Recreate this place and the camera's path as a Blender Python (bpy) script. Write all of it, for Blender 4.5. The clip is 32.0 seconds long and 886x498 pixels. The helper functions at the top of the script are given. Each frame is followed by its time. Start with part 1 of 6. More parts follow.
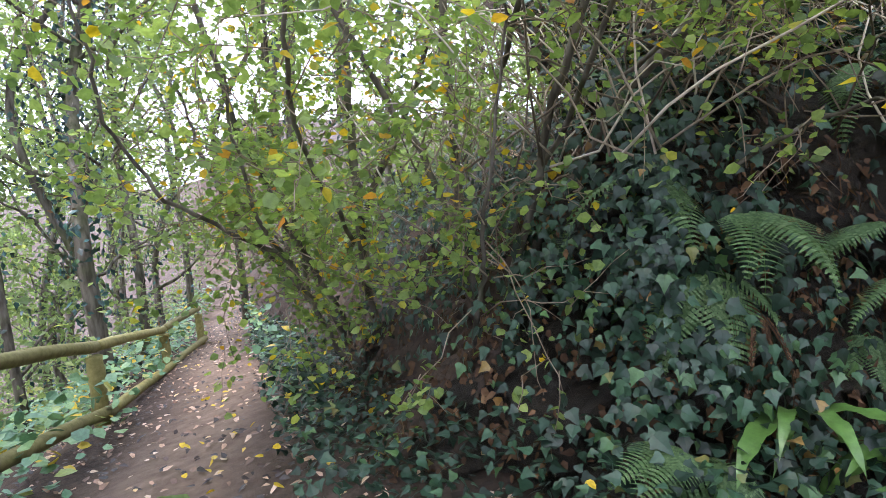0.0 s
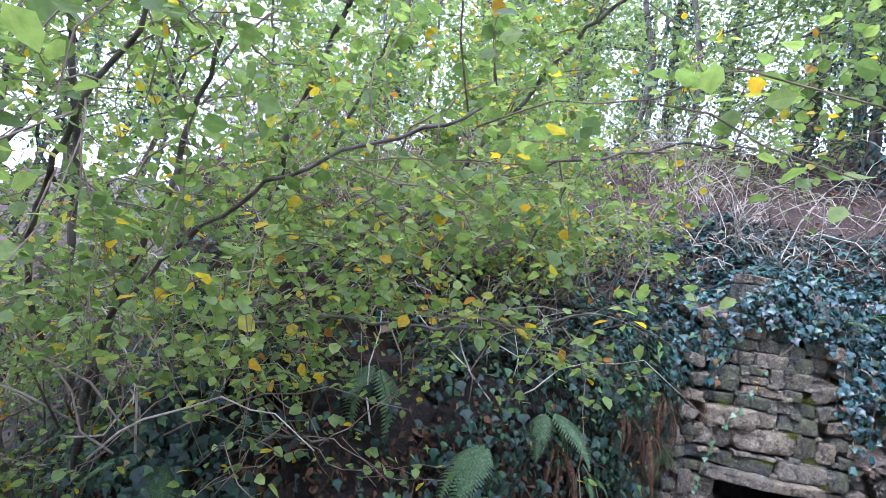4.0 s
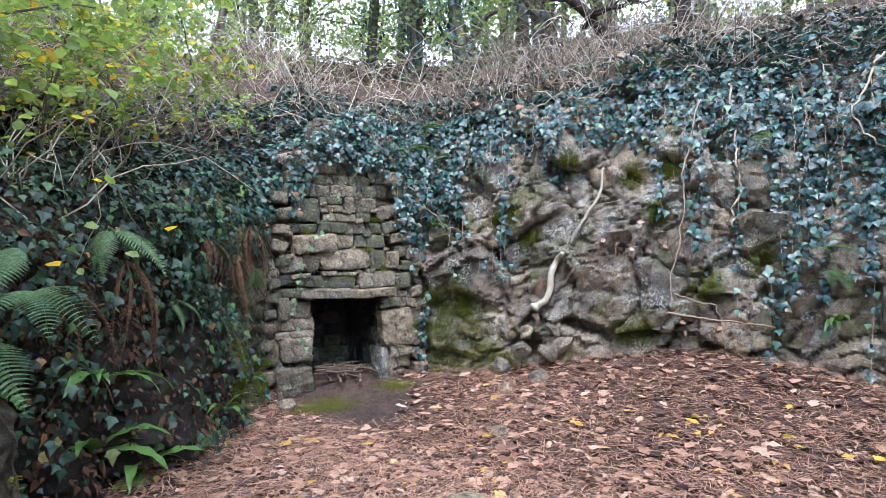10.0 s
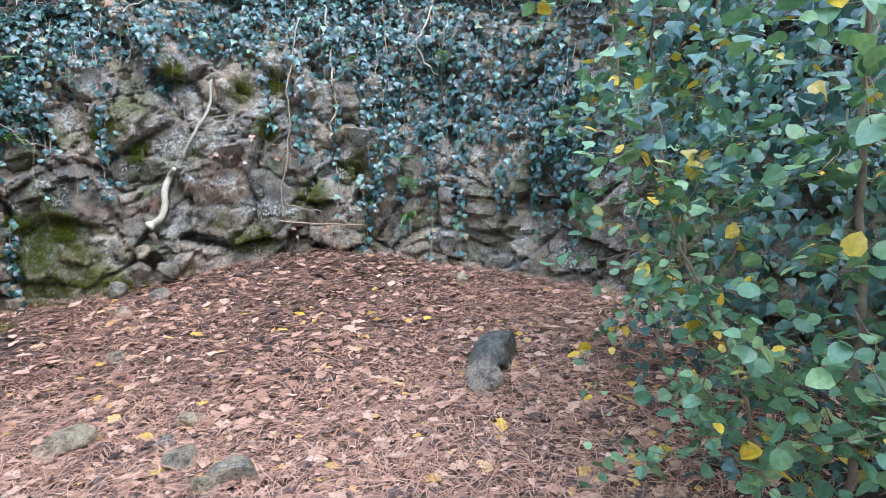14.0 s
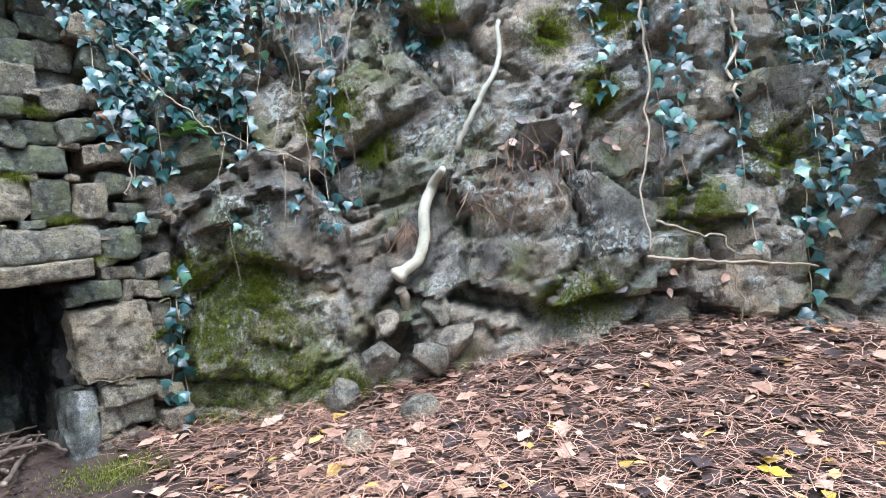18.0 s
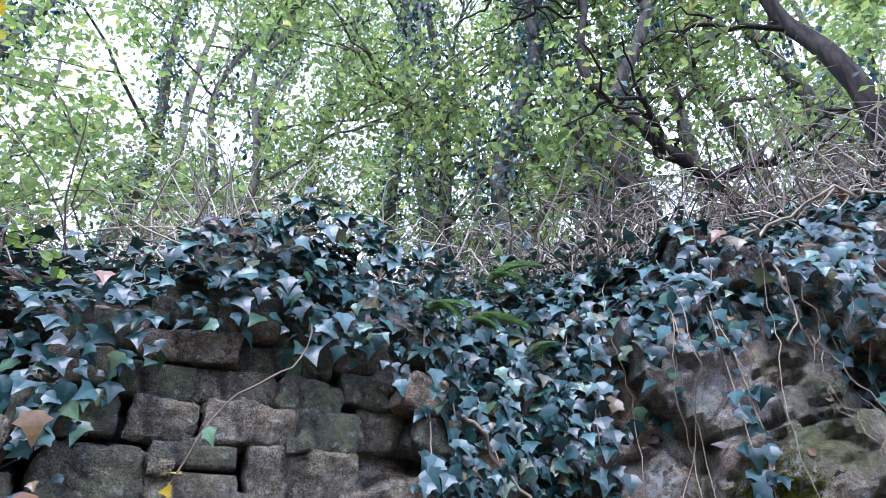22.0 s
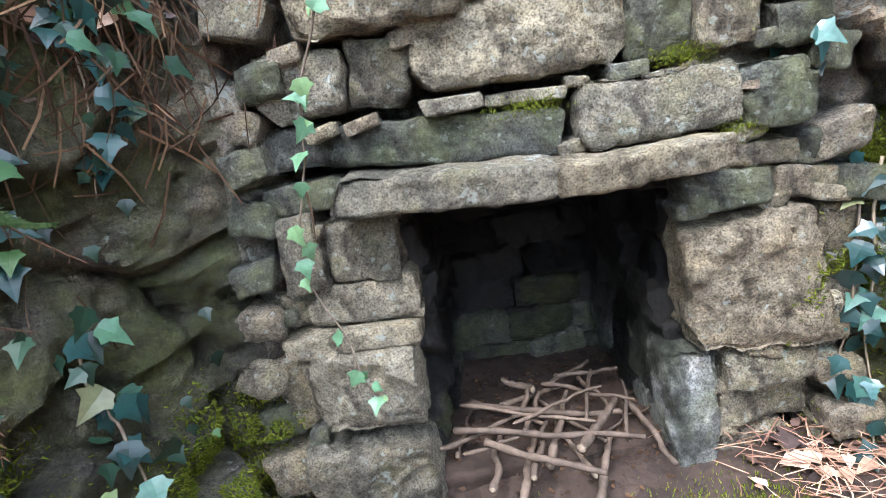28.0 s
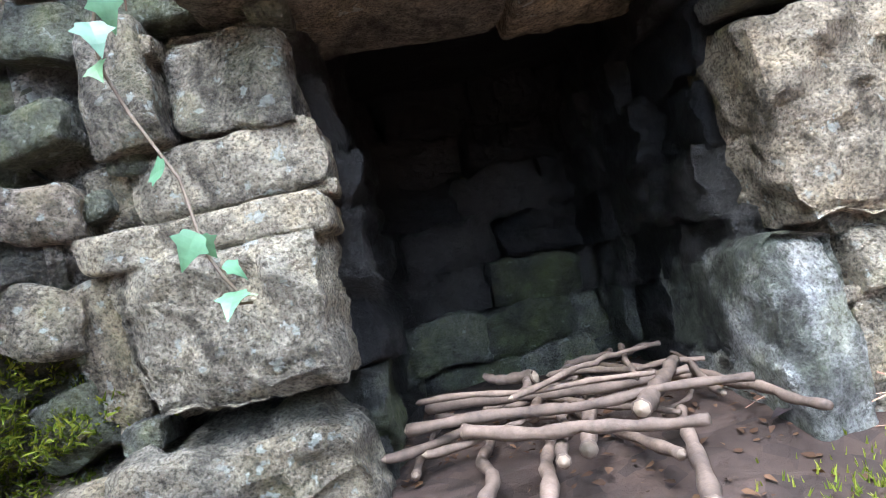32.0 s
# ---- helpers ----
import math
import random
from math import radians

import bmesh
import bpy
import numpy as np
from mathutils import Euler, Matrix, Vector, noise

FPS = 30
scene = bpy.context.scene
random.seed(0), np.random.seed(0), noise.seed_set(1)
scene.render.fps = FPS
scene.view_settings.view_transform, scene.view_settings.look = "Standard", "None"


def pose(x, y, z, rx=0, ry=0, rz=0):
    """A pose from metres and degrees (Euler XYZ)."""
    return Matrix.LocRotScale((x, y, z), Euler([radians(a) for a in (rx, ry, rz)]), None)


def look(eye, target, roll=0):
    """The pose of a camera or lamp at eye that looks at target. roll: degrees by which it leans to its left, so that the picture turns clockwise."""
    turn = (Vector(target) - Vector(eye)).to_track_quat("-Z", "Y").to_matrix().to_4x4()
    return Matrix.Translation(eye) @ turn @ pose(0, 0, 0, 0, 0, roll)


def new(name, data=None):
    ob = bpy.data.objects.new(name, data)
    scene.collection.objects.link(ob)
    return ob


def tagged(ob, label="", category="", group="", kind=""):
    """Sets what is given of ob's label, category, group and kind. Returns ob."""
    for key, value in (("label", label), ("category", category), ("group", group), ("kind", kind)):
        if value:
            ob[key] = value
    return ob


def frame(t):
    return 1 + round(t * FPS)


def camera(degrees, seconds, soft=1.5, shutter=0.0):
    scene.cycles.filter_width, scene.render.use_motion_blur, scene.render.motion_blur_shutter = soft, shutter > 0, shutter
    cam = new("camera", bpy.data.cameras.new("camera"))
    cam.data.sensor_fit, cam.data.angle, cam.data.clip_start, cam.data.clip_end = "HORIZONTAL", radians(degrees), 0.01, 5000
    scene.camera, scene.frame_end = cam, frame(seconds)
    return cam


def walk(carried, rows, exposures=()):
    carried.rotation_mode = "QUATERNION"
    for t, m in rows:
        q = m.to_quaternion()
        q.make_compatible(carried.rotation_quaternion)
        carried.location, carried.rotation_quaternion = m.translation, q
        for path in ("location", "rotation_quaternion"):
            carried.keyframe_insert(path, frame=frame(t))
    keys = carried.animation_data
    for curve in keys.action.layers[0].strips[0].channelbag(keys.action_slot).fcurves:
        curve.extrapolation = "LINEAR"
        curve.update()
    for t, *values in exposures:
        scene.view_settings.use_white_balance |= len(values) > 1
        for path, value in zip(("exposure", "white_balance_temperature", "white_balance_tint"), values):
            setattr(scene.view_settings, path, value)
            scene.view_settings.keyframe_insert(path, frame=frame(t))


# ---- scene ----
# ---- camera and walk ----
cam = camera(75.5, 32.0, 0.8)
WALK = [
    (0, pose(-2.962, -4.005, 0.882, 81.99, 1.17, 22.46)),
    (0.5, pose(-2.948, -4.111, 0.879, 81.46, 0.29, 15.37)),
    (1, pose(-2.899, -4.184, 0.899, 80.11, 1.34, 9.11)),
    (1.5, pose(-2.685, -4.147, 0.857, 81.44, 2.88, 6.95)),
    (2, pose(-2.494, -4.129, 0.853, 81.34, 3.68, 7.36)),
    (2.5, pose(-2.374, -4.064, 0.903, 81.25, 4.79, 8.55)),
    (3, pose(-2.179, -3.913, 1.167, 84.16, 0.62, 6.81)),
    (3.5, pose(-2.046, -3.938, 1.399, 88.46, -3.29, 6.54)),
    (4, pose(-1.909, -4.119, 1.651, 93.00, -9.08, 5.78)),
    (4.5, pose(-1.733, -4.241, 1.802, 96.98, -16.49, 1.71)),
    (6.5, pose(-1.733, -4.569, 1.284, 110.57, -6.22, -22.61)),
    (7, pose(-1.694, -4.499, 1.242, 108.71, -3.61, -23.20)),
    (7.5, pose(-1.661, -4.431, 1.202, 105.58, -1.44, -23.23)),
    (8, pose(-1.648, -4.370, 1.160, 100.86, 0.61, -21.75)),
    (8.5, pose(-1.642, -4.293, 1.085, 96.53, 1.02, -20.71)),
    (9, pose(-1.654, -4.247, 1.008, 93.00, 1.31, -20.58)),
    (9.5, pose(-1.638, -4.197, 0.970, 90.93, 1.18, -23.19)),
    (10, pose(-1.555, -4.220, 0.928, 90.72, 0.75, -29.74)),
    (10.5, pose(-1.491, -4.438, 0.966, 89.29, -1.41, -38.73)),
    (11, pose(-1.504, -4.715, 0.981, 88.70, -2.29, -45.68)),
    (11.5, pose(-1.621, -4.845, 0.881, 89.54, -3.55, -52.46)),
    (12, pose(-1.880, -4.937, 0.836, 86.80, -2.50, -58.94)),
    (12.5, pose(-2.077, -4.968, 0.880, 84.48, -2.18, -64.10)),
    (13, pose(-2.099, -4.958, 1.025, 82.05, -3.18, -66.94)),
    (13.5, pose(-1.890, -4.820, 1.131, 79.05, 0.56, -64.40)),
    (15.5, pose(-0.507, -4.153, 0.631, 86.58, 6.11, -58.74)),
    (16, pose(-0.367, -3.872, 0.577, 88.40, 9.16, -56.84)),
    (16.5, pose(-0.239, -3.592, 0.564, 86.53, 8.34, -55.90)),
    (17, pose(-0.199, -3.251, 0.621, 87.22, 6.99, -54.63)),
    (17.5, pose(-0.167, -2.803, 0.586, 91.41, 5.50, -50.64)),
    (18, pose(-0.293, -2.420, 0.625, 89.55, 5.06, -46.83)),
    (18.5, pose(-0.338, -2.158, 0.804, 86.54, 7.37, -48.69)),
    (19, pose(-0.261, -1.985, 0.860, 88.11, 1.76, -51.33)),
    (19.5, pose(-0.216, -1.747, 1.023, 92.23, -2.01, -52.76)),
    (20, pose(-0.351, -1.736, 1.020, 101.65, -7.38, -52.95)),
    (20.5, look((-0.344, -1.624, 1.067), (1.155, -0.483, 1.739), 8.1)),
    (21, look((-0.303, -1.539, 1.085), (1.013, -0.248, 1.86), 6.0)),
    (21.5, look((-0.237, -1.493, 1.074), (0.83, -0.043, 1.946), 2.9)),
    (22, look((-0.272, -1.35, 1.15), (0.577, 0.175, 2.127), -0.6)),
    (22.5, look((-0.338, -1.223, 1.218), (0.315, 0.336, 2.288), -1.5)),
    (23, look((-0.433, -1.198, 1.228), (0.012, 0.417, 2.32), -1.9)),
    (23.5, look((-0.51, -1.211, 1.188), (-0.226, 0.489, 2.202), -3.2)),
    (24, look((-0.537, -1.184, 1.109), (-0.289, 0.611, 1.954), -2.1)),
    (24.5, look((-0.54, -1.14, 1.037), (-0.247, 0.71, 1.737), -3.2)),
    (25, look((-0.527, -1.078, 0.983), (-0.119, 0.789, 1.574), -5.3)),
    (25.5, look((-0.47, -1.068, 0.949), (-0.052, 0.845, 1.353), -7.3)),
    (26, look((-0.293, -1.167, 0.902), (-0.185, 0.822, 1.082), -4.6)),
    (26.5, pose(-0.152, -1.191, 0.815, 91.77, 5.06, 2.79)),
    (28.5, pose(-0.155, -1.113, 0.807, 73.57, 8.76, -0.47)),
    (29, pose(-0.153, -1.119, 0.793, 74.56, 8.24, -0.06)),
    (29.5, pose(-0.162, -1.108, 0.787, 77.58, 10.55, 0.23)),
    (30, pose(-0.134, -0.993, 0.708, 78.32, 10.21, -0.56)),
    (30.5, pose(-0.186, -0.803, 0.525, 83.87, 10.49, -2.07)),
    (31, pose(-0.157, -0.689, 0.363, 89.59, 10.65, -1.64)),
    (31.5, pose(-0.155, -0.656, 0.274, 94.73, 11.19, -1.68)),
    (32, pose(-0.197, -0.688, 0.260, 92.29, 12.11, -3.46)),
]
walk(cam, WALK, (
    (0.0, 2.35, 6800, 21), (2.5, 2.6, 6700, 13), (4.0, 2.15, 5700, 27), (6.0, 1.75, 6150, 25), (7.0, 1.5, 6350, 29), (8.0, 1.9, 6300, 23), (9.0, 2.25, 6300, 20), (13.0, 2.3, 6100, 19),
    (16.0, 2.5, 5950, 12), (19.0, 2.6, 5950, 12), (21.0, 2.3, 5700, 22), (23.0, 1.75, 5750, 29), (24.0, 1.72, 6300, 27), (25.0, 2.25, 6500, 19), (26.0, 2.9, 6700, 16), (29.0, 3.1, 6150, 13), (32.0, 3.6, 6000, 14)))

# ---- light: bright overcast sky above a wood ----
world = bpy.data.worlds.new("overcast_sky")
scene.world = world
world.use_nodes = True
wn, wl = world.node_tree.nodes, world.node_tree.links
sky = wn.new("ShaderNodeTexSky")
sky.sky_type = "NISHITA"
sky.sun_disc = False
sky.sun_elevation, sky.sun_rotation = radians(52), radians(150)
sky.dust_density, sky.air_density = 3.0, 1.0
veil = wn.new("ShaderNodeMix")
veil.data_type = "RGBA"
veil.inputs[0].default_value = 0.85
veil.inputs[7].default_value = (7.5, 9.2, 12.2, 1)
wl.new(sky.outputs[0], veil.inputs[6])
wl.new(veil.outputs[2], wn["Background"].inputs[0])
wn["Background"].inputs[1].default_value = 0.12
sun = new("sun", bpy.data.lights.new("sun", "SUN"))
sun.data.energy, sun.data.angle, sun.data.color = 1.0, radians(30), (1.0, 0.985, 0.96)
sun.matrix_world = look((0, 0, 30), (3.5, 6.5, 18))
scene.view_settings.exposure = 2.1

# ---- materials ----
def shader(name, rough=0.8, spec=0.4):
    m = bpy.data.materials.new(name)
    m.use_nodes = True
    n, l = m.node_tree.nodes, m.node_tree.links
    b = n["Principled BSDF"]
    b.inputs["Roughness"].default_value = rough
    b.inputs["Specular IOR Level"].default_value = spec
    return m, n, l, b


def ramp(n, l, source, stops, smooth=True):
    r = n.new("ShaderNodeValToRGB")
    if not smooth:
        r.color_ramp.interpolation = "CONSTANT"
    e = r.color_ramp.elements
    while len(e) < len(stops):
        e.new(0.5)
    for k, (p, c) in zip(e, stops):
        k.position, k.color = p, (*c, 1)
    l.new(source, r.inputs[0])
    return r.outputs[0]


def mixc(n, l, f, a, b, mode="MIX"):
    x = n.new("ShaderNodeMix")
    x.data_type, x.blend_type = "RGBA", mode
    for i, v in ((0, f), (6, a), (7, b)):
        if isinstance(v, (int, float)):
            x.inputs[i].default_value = v
        elif isinstance(v, tuple):
            x.inputs[i].default_value = (*v, 1)
        else:
            l.new(v, x.inputs[i])
    return x.outputs[2]


def noise_tex(n, l, scale, detail=6, rough=0.6, kind="noise", out=0):
    c = n.new("ShaderNodeTexCoord")
    t = n.new("ShaderNodeTexNoise" if kind == "noise" else "ShaderNodeTexVoronoi")
    t.inputs["Scale"].default_value = scale
    if kind == "noise":
        t.inputs["Detail"].default_value = detail
        t.inputs["Roughness"].default_value = rough
    elif kind != "cells":
        t.feature = kind
    l.new(c.outputs["Object"], t.inputs["Vector"])
    return t.outputs[out]


def bump(n, l, b, height, strength=0.5, dist=0.01, base=None):
    k = n.new("ShaderNodeBump")
    k.inputs["Strength"].default_value, k.inputs["Distance"].default_value = strength, dist
    l.new(height, k.inputs["Height"])
    if base:
        l.new(base, k.inputs["Normal"])
    l.new(k.outputs[0], b.inputs["Normal"])
    return k.outputs[0]


def math_node(n, l, op, a, b=0.0):
    x = n.new("ShaderNodeMath")
    x.operation = op
    for i, v in ((0, a), (1, b)):
        if isinstance(v, (int, float)):
            x.inputs[i].default_value = v
        else:
            l.new(v, x.inputs[i])
    return x.outputs[0]


def island(n):
    return n.new("ShaderNodeNewGeometry").outputs["Random Per Island"]


def obj_random(n):
    return n.new("ShaderNodeObjectInfo").outputs["Random"]


def warped_cracks(n, l, scale):
    """Distance to the edges of bent cells: thin cracks."""
    c = n.new("ShaderNodeTexCoord")
    w = n.new("ShaderNodeTexNoise")
    w.inputs["Scale"].default_value = scale * 0.6
    l.new(c.outputs["Object"], w.inputs["Vector"])
    v = n.new("ShaderNodeTexVoronoi")
    v.feature = "DISTANCE_TO_EDGE"
    v.inputs["Scale"].default_value = scale
    l.new(mixc(n, l, 0.12, c.outputs["Object"], w.outputs["Color"]), v.inputs["Vector"])
    return v.outputs[0]


def rock_material(name, stops, moss=0.45, lichen=0.62, soot=False, per_object=True, wet=0.75, blocks=False):
    """Weathered stone: blotches, grain, lichen spots, cracks and moss patches."""
    m, n, l, b = shader(name, wet, 0.35)
    big, fine = noise_tex(n, l, 3.5, 8, 0.65), noise_tex(n, l, 45, 8, 0.7)
    col = ramp(n, l, big, stops)
    if per_object:
        col = mixc(n, l, 0.55, col, ramp(n, l, obj_random(n), stops))
    if blocks:
        at = n.new("ShaderNodeAttribute")
        at.attribute_name = "block"
        col = mixc(n, l, 0.6, col, ramp(n, l, at.outputs["Fac"], stops))
    col = mixc(n, l, 0.75, col, ramp(n, l, fine, [(0.36, (0.50, 0.49, 0.47)), (0.62, (1.06, 1.06, 1.06))]), "MULTIPLY")
    pits = noise_tex(n, l, 230, 3, 0.6)
    grain = ramp(n, l, pits, [(0.41, (0.36, 0.35, 0.33)), (0.46, (1, 1, 1)), (0.56, (1, 1, 1)), (0.60, (1.4, 1.4, 1.38))])
    col = mixc(n, l, 0.8, col, grain, "MULTIPLY")
    flake = noise_tex(n, l, 70, 6, 0.75)
    grit = ramp(n, l, flake, [(0.38, (0.40, 0.39, 0.37)), (0.43, (0.95, 0.95, 0.95)), (0.58, (1.02, 1.02, 1.02)), (0.62, (1.35, 1.34, 1.3))])
    col = mixc(n, l, 0.75, col, grit, "MULTIPLY")
    if not soot:
        patch = ramp(n, l, noise_tex(n, l, 11, 6, 0.7), [(0.38, (0.5, 0.49, 0.47)), (0.5, (1, 1, 1)), (0.62, (1.22, 1.16, 1.04))])
        col = mixc(n, l, 0.8, col, patch, "MULTIPLY")
        cracks = ramp(n, l, noise_tex(n, l, 9, 10, 0.75), [(0.36, (0.16, 0.15, 0.14)), (0.47, (1, 1, 1))])
        col = mixc(n, l, 0.7, col, cracks, "MULTIPLY")
        if blocks:
            veins = ramp(n, l, warped_cracks(n, l, 6.0), [(0.0, (0.10, 0.09, 0.08)), (0.03, (1, 1, 1))])
            veins = mixc(n, l, ramp(n, l, noise_tex(n, l, 4.1, 3), [(0.5, (0, 0, 0)), (0.6, (1, 1, 1))]), (1, 1, 1), veins)
            col = mixc(n, l, 0.8, col, veins, "MULTIPLY")
            stain = ramp(n, l, noise_tex(n, l, 1.6, 8, 0.75), [(0.38, (0.45, 0.39, 0.33)), (0.48, (1, 1, 1)), (0.57, (1.12, 0.99, 0.85)), (0.66, (0.85, 0.9, 0.9))])
            col = mixc(n, l, 0.9, col, stain, "MULTIPLY")
        spots = math_node(n, l, "MULTIPLY", ramp(n, l, noise_tex(n, l, 52, 5), [(lichen + 0.02, (0, 0, 0)), (lichen + 0.07, (0.8, 0.8, 0.8))]),
                          ramp(n, l, noise_tex(n, l, 4.2, 3), [(0.50, (0, 0, 0)), (0.62, (1, 1, 1))]))
        col = mixc(n, l, spots, col, (0.46, 0.50, 0.45))
        algae = ramp(n, l, noise_tex(n, l, 2.3, 6, 0.7), [(moss, (0, 0, 0)), (moss + 0.16, (0.75, 0.75, 0.75))])
        col = mixc(n, l, algae, col, ramp(n, l, fine, [(0.35, (0.045, 0.055, 0.014)), (0.7, (0.16, 0.18, 0.045))]))
    l.new(col, b.inputs["Base Color"])
    h = mixc(n, l, 0.35, big, fine)
    first = bump(n, l, b, fine, 1.0, 0.012)
    second = bump(n, l, b, noise_tex(n, l, 14, 10, 0.75), 1.0, 0.04, first)
    ridge = n.new("ShaderNodeTexNoise")
    ridge.noise_type = "RIDGED_MULTIFRACTAL"
    ridge.inputs["Scale"].default_value, ridge.inputs["Detail"].default_value = 9.0, 7
    l.new(n.new("ShaderNodeTexCoord").outputs["Object"], ridge.inputs["Vector"])
    third = bump(n, l, b, ridge.outputs[0], 0.7, 0.014, second)
    fourth = bump(n, l, b, flake, 1.0, 0.012, third)
    bump(n, l, b, pits, 0.8, 0.004, fourth)
    return m


def leaf_material(name, stops, rough=0.45, glow=0.3, spec=0.5, smooth=True, vein=0.6, coat=0.0):
    """Leaves: one tint a leaf, a faint mottling, and light that shines through."""
    m, n, l, b = shader(name, rough, spec)
    col = ramp(n, l, island(n), stops, smooth)
    col = mixc(n, l, vein, col, ramp(n, l, noise_tex(n, l, 60, 3), [(0.3, (0.55, 0.55, 0.5)), (0.65, (1.15, 1.15, 1.1))]), "MULTIPLY")
    l.new(col, b.inputs["Base Color"])
    b.inputs["Coat Weight"].default_value, b.inputs["Coat Roughness"].default_value = coat, 0.3
    if glow:
        t = n.new("ShaderNodeBsdfTranslucent")
        l.new(mixc(n, l, 1.0, col, (1.25, 1.3, 0.8), "MULTIPLY"), t.inputs[0])
        x = n.new("ShaderNodeMixShader")
        x.inputs[0].default_value = glow
        l.new(b.outputs[0], x.inputs[1])
        l.new(t.outputs[0], x.inputs[2])
        l.new(x.outputs[0], n["Material Output"].inputs[0])
    return m


def bark_material(name, dark, pale, moss=0.5, scale=18):
    m, n, l, b = shader(name, 0.9, 0.2)
    c = n.new("ShaderNodeTexCoord")
    mp = n.new("ShaderNodeMapping")
    mp.inputs["Scale"].default_value = (1, 1, 0.25)
    l.new(c.outputs["Object"], mp.inputs[0])
    t = n.new("ShaderNodeTexNoise")
    t.inputs["Scale"].default_value, t.inputs["Detail"].default_value = scale, 8
    l.new(mp.outputs[0], t.inputs["Vector"])
    col = ramp(n, l, t.outputs[0], [(0.35, dark), (0.65, pale)])
    g = ramp(n, l, noise_tex(n, l, 1.7, 4), [(moss, (0, 0, 0)), (moss + 0.2, (0.7, 0.7, 0.7))])
    col = mixc(n, l, g, col, (0.07, 0.085, 0.03))
    l.new(col, b.inputs["Base Color"])
    bump(n, l, b, t.outputs[0], 0.8, 0.02)
    return m


def wood_material(name, dark, pale, rough=0.8, per_object=True):
    m, n, l, b = shader(name, rough, 0.3)
    t = noise_tex(n, l, 22, 8, 0.7)
    col = ramp(n, l, t, [(0.3, dark), (0.7, pale)])
    if per_object:
        col = mixc(n, l, 0.6, col, ramp(n, l, obj_random(n), [(0, (0.45, 0.42, 0.4)), (1, (1.15, 1.1, 1.05))]), "MULTIPLY")
    l.new(col, b.inputs["Base Color"])
    bump(n, l, b, noise_tex(n, l, 70, 6), 0.5, 0.004)
    return m


STONE = rock_material("masonry_stone", [(0.0, (0.17, 0.165, 0.14)), (0.35, (0.26, 0.25, 0.205)), (0.6, (0.36, 0.30, 0.21)), (0.8, (0.30, 0.245, 0.195)), (1.0, (0.25, 0.245, 0.22))], 0.58, 0.57)
SLATE = rock_material("dark_slate_stone", [(0.0, (0.10, 0.105, 0.095)), (0.5, (0.16, 0.165, 0.145)), (1.0, (0.25, 0.235, 0.19))], 0.52, 0.58)
PALE = rock_material("pale_sandstone", [(0.0, (0.39, 0.31, 0.195)), (0.4, (0.43, 0.365, 0.255)), (0.7, (0.37, 0.345, 0.275)), (1.0, (0.36, 0.285, 0.20))], 0.64, 0.58)
CLIFF = rock_material("natural_rock", [(0.22, (0.06, 0.056, 0.050)), (0.36, (0.18, 0.17, 0.148)), (0.46, (0.33, 0.32, 0.285)), (0.54, (0.40, 0.32, 0.24)), (0.61, (0.30, 0.295, 0.265)), (0.68, (0.50, 0.505, 0.48)), (0.80, (0.64, 0.65, 0.64))], 0.50, 0.49, per_object=False, blocks=True)
# dark earthy rock, darkened further to stand for the shade under the bush
SHADEROCK = rock_material("shaded_earthy_rock", [(0.3, (0.014, 0.010, 0.007)), (0.5, (0.03, 0.023, 0.017)), (0.7, (0.06, 0.048, 0.036))], 0.62, 0.72, per_object=False)
# sooty stone, taken down to near-black to carry the fire hole's shade
SOOTSHADE = rock_material("sooted_shaded_stone", [(0.3, (0.005, 0.005, 0.005)), (0.55, (0.012, 0.012, 0.012)), (0.75, (0.06, 0.056, 0.05))], soot=True, wet=0.42)
DAMP = rock_material("damp_green_stone", [(0.2, (0.03, 0.032, 0.030)), (0.5, (0.075, 0.08, 0.072)), (0.8, (0.17, 0.175, 0.17))], 0.5, 0.6, wet=0.5)


def ground_material():
    """Dark humus under the litter; trodden earth where the path runs."""
    m, n, l, b = shader("forest_earth", 0.95, 0.15)
    col = ramp(n, l, noise_tex(n, l, 2.2, 8, 0.7), [(0.3, (0.037, 0.031, 0.028)), (0.55, (0.085, 0.068, 0.060)), (0.75, (0.15, 0.12, 0.106))])
    flecks = ramp(n, l, noise_tex(n, l, 38, 4, 0.7, "F1", 1), [(0.1, (0.5, 0.42, 0.36)), (0.6, (1.2, 0.95, 0.8))])
    col = mixc(n, l, 0.6, col, flecks, "MULTIPLY")
    at = n.new("ShaderNodeAttribute")
    at.attribute_name = "trodden"
    earth = ramp(n, l, noise_tex(n, l, 9, 8, 0.7), [(0.3, (0.15, 0.10, 0.075)), (0.7, (0.30, 0.215, 0.165))])
    col = mixc(n, l, at.outputs["Fac"], col, earth)
    l.new(col, b.inputs["Base Color"])
    bump(n, l, b, noise_tex(n, l, 30, 10, 0.8), 0.8, 0.03)
    return m


EARTH = ground_material()
MOSS = leaf_material("moss", [(0, (0.06, 0.09, 0.012)), (0.5, (0.16, 0.20, 0.028)), (1, (0.32, 0.33, 0.06))], 0.9, 0.25, 0.1)
# green ivy with the blue of reflected sky mixed into its base colour
IVY = leaf_material("ivy_leaf", [(0, (0.006, 0.022, 0.020)), (0.45, (0.014, 0.052, 0.050)), (0.8, (0.040, 0.115, 0.115)), (0.95, (0.085, 0.18, 0.10)), (1, (0.22, 0.10, 0.04))], 0.30, 0.05, 0.45, coat=0.0)
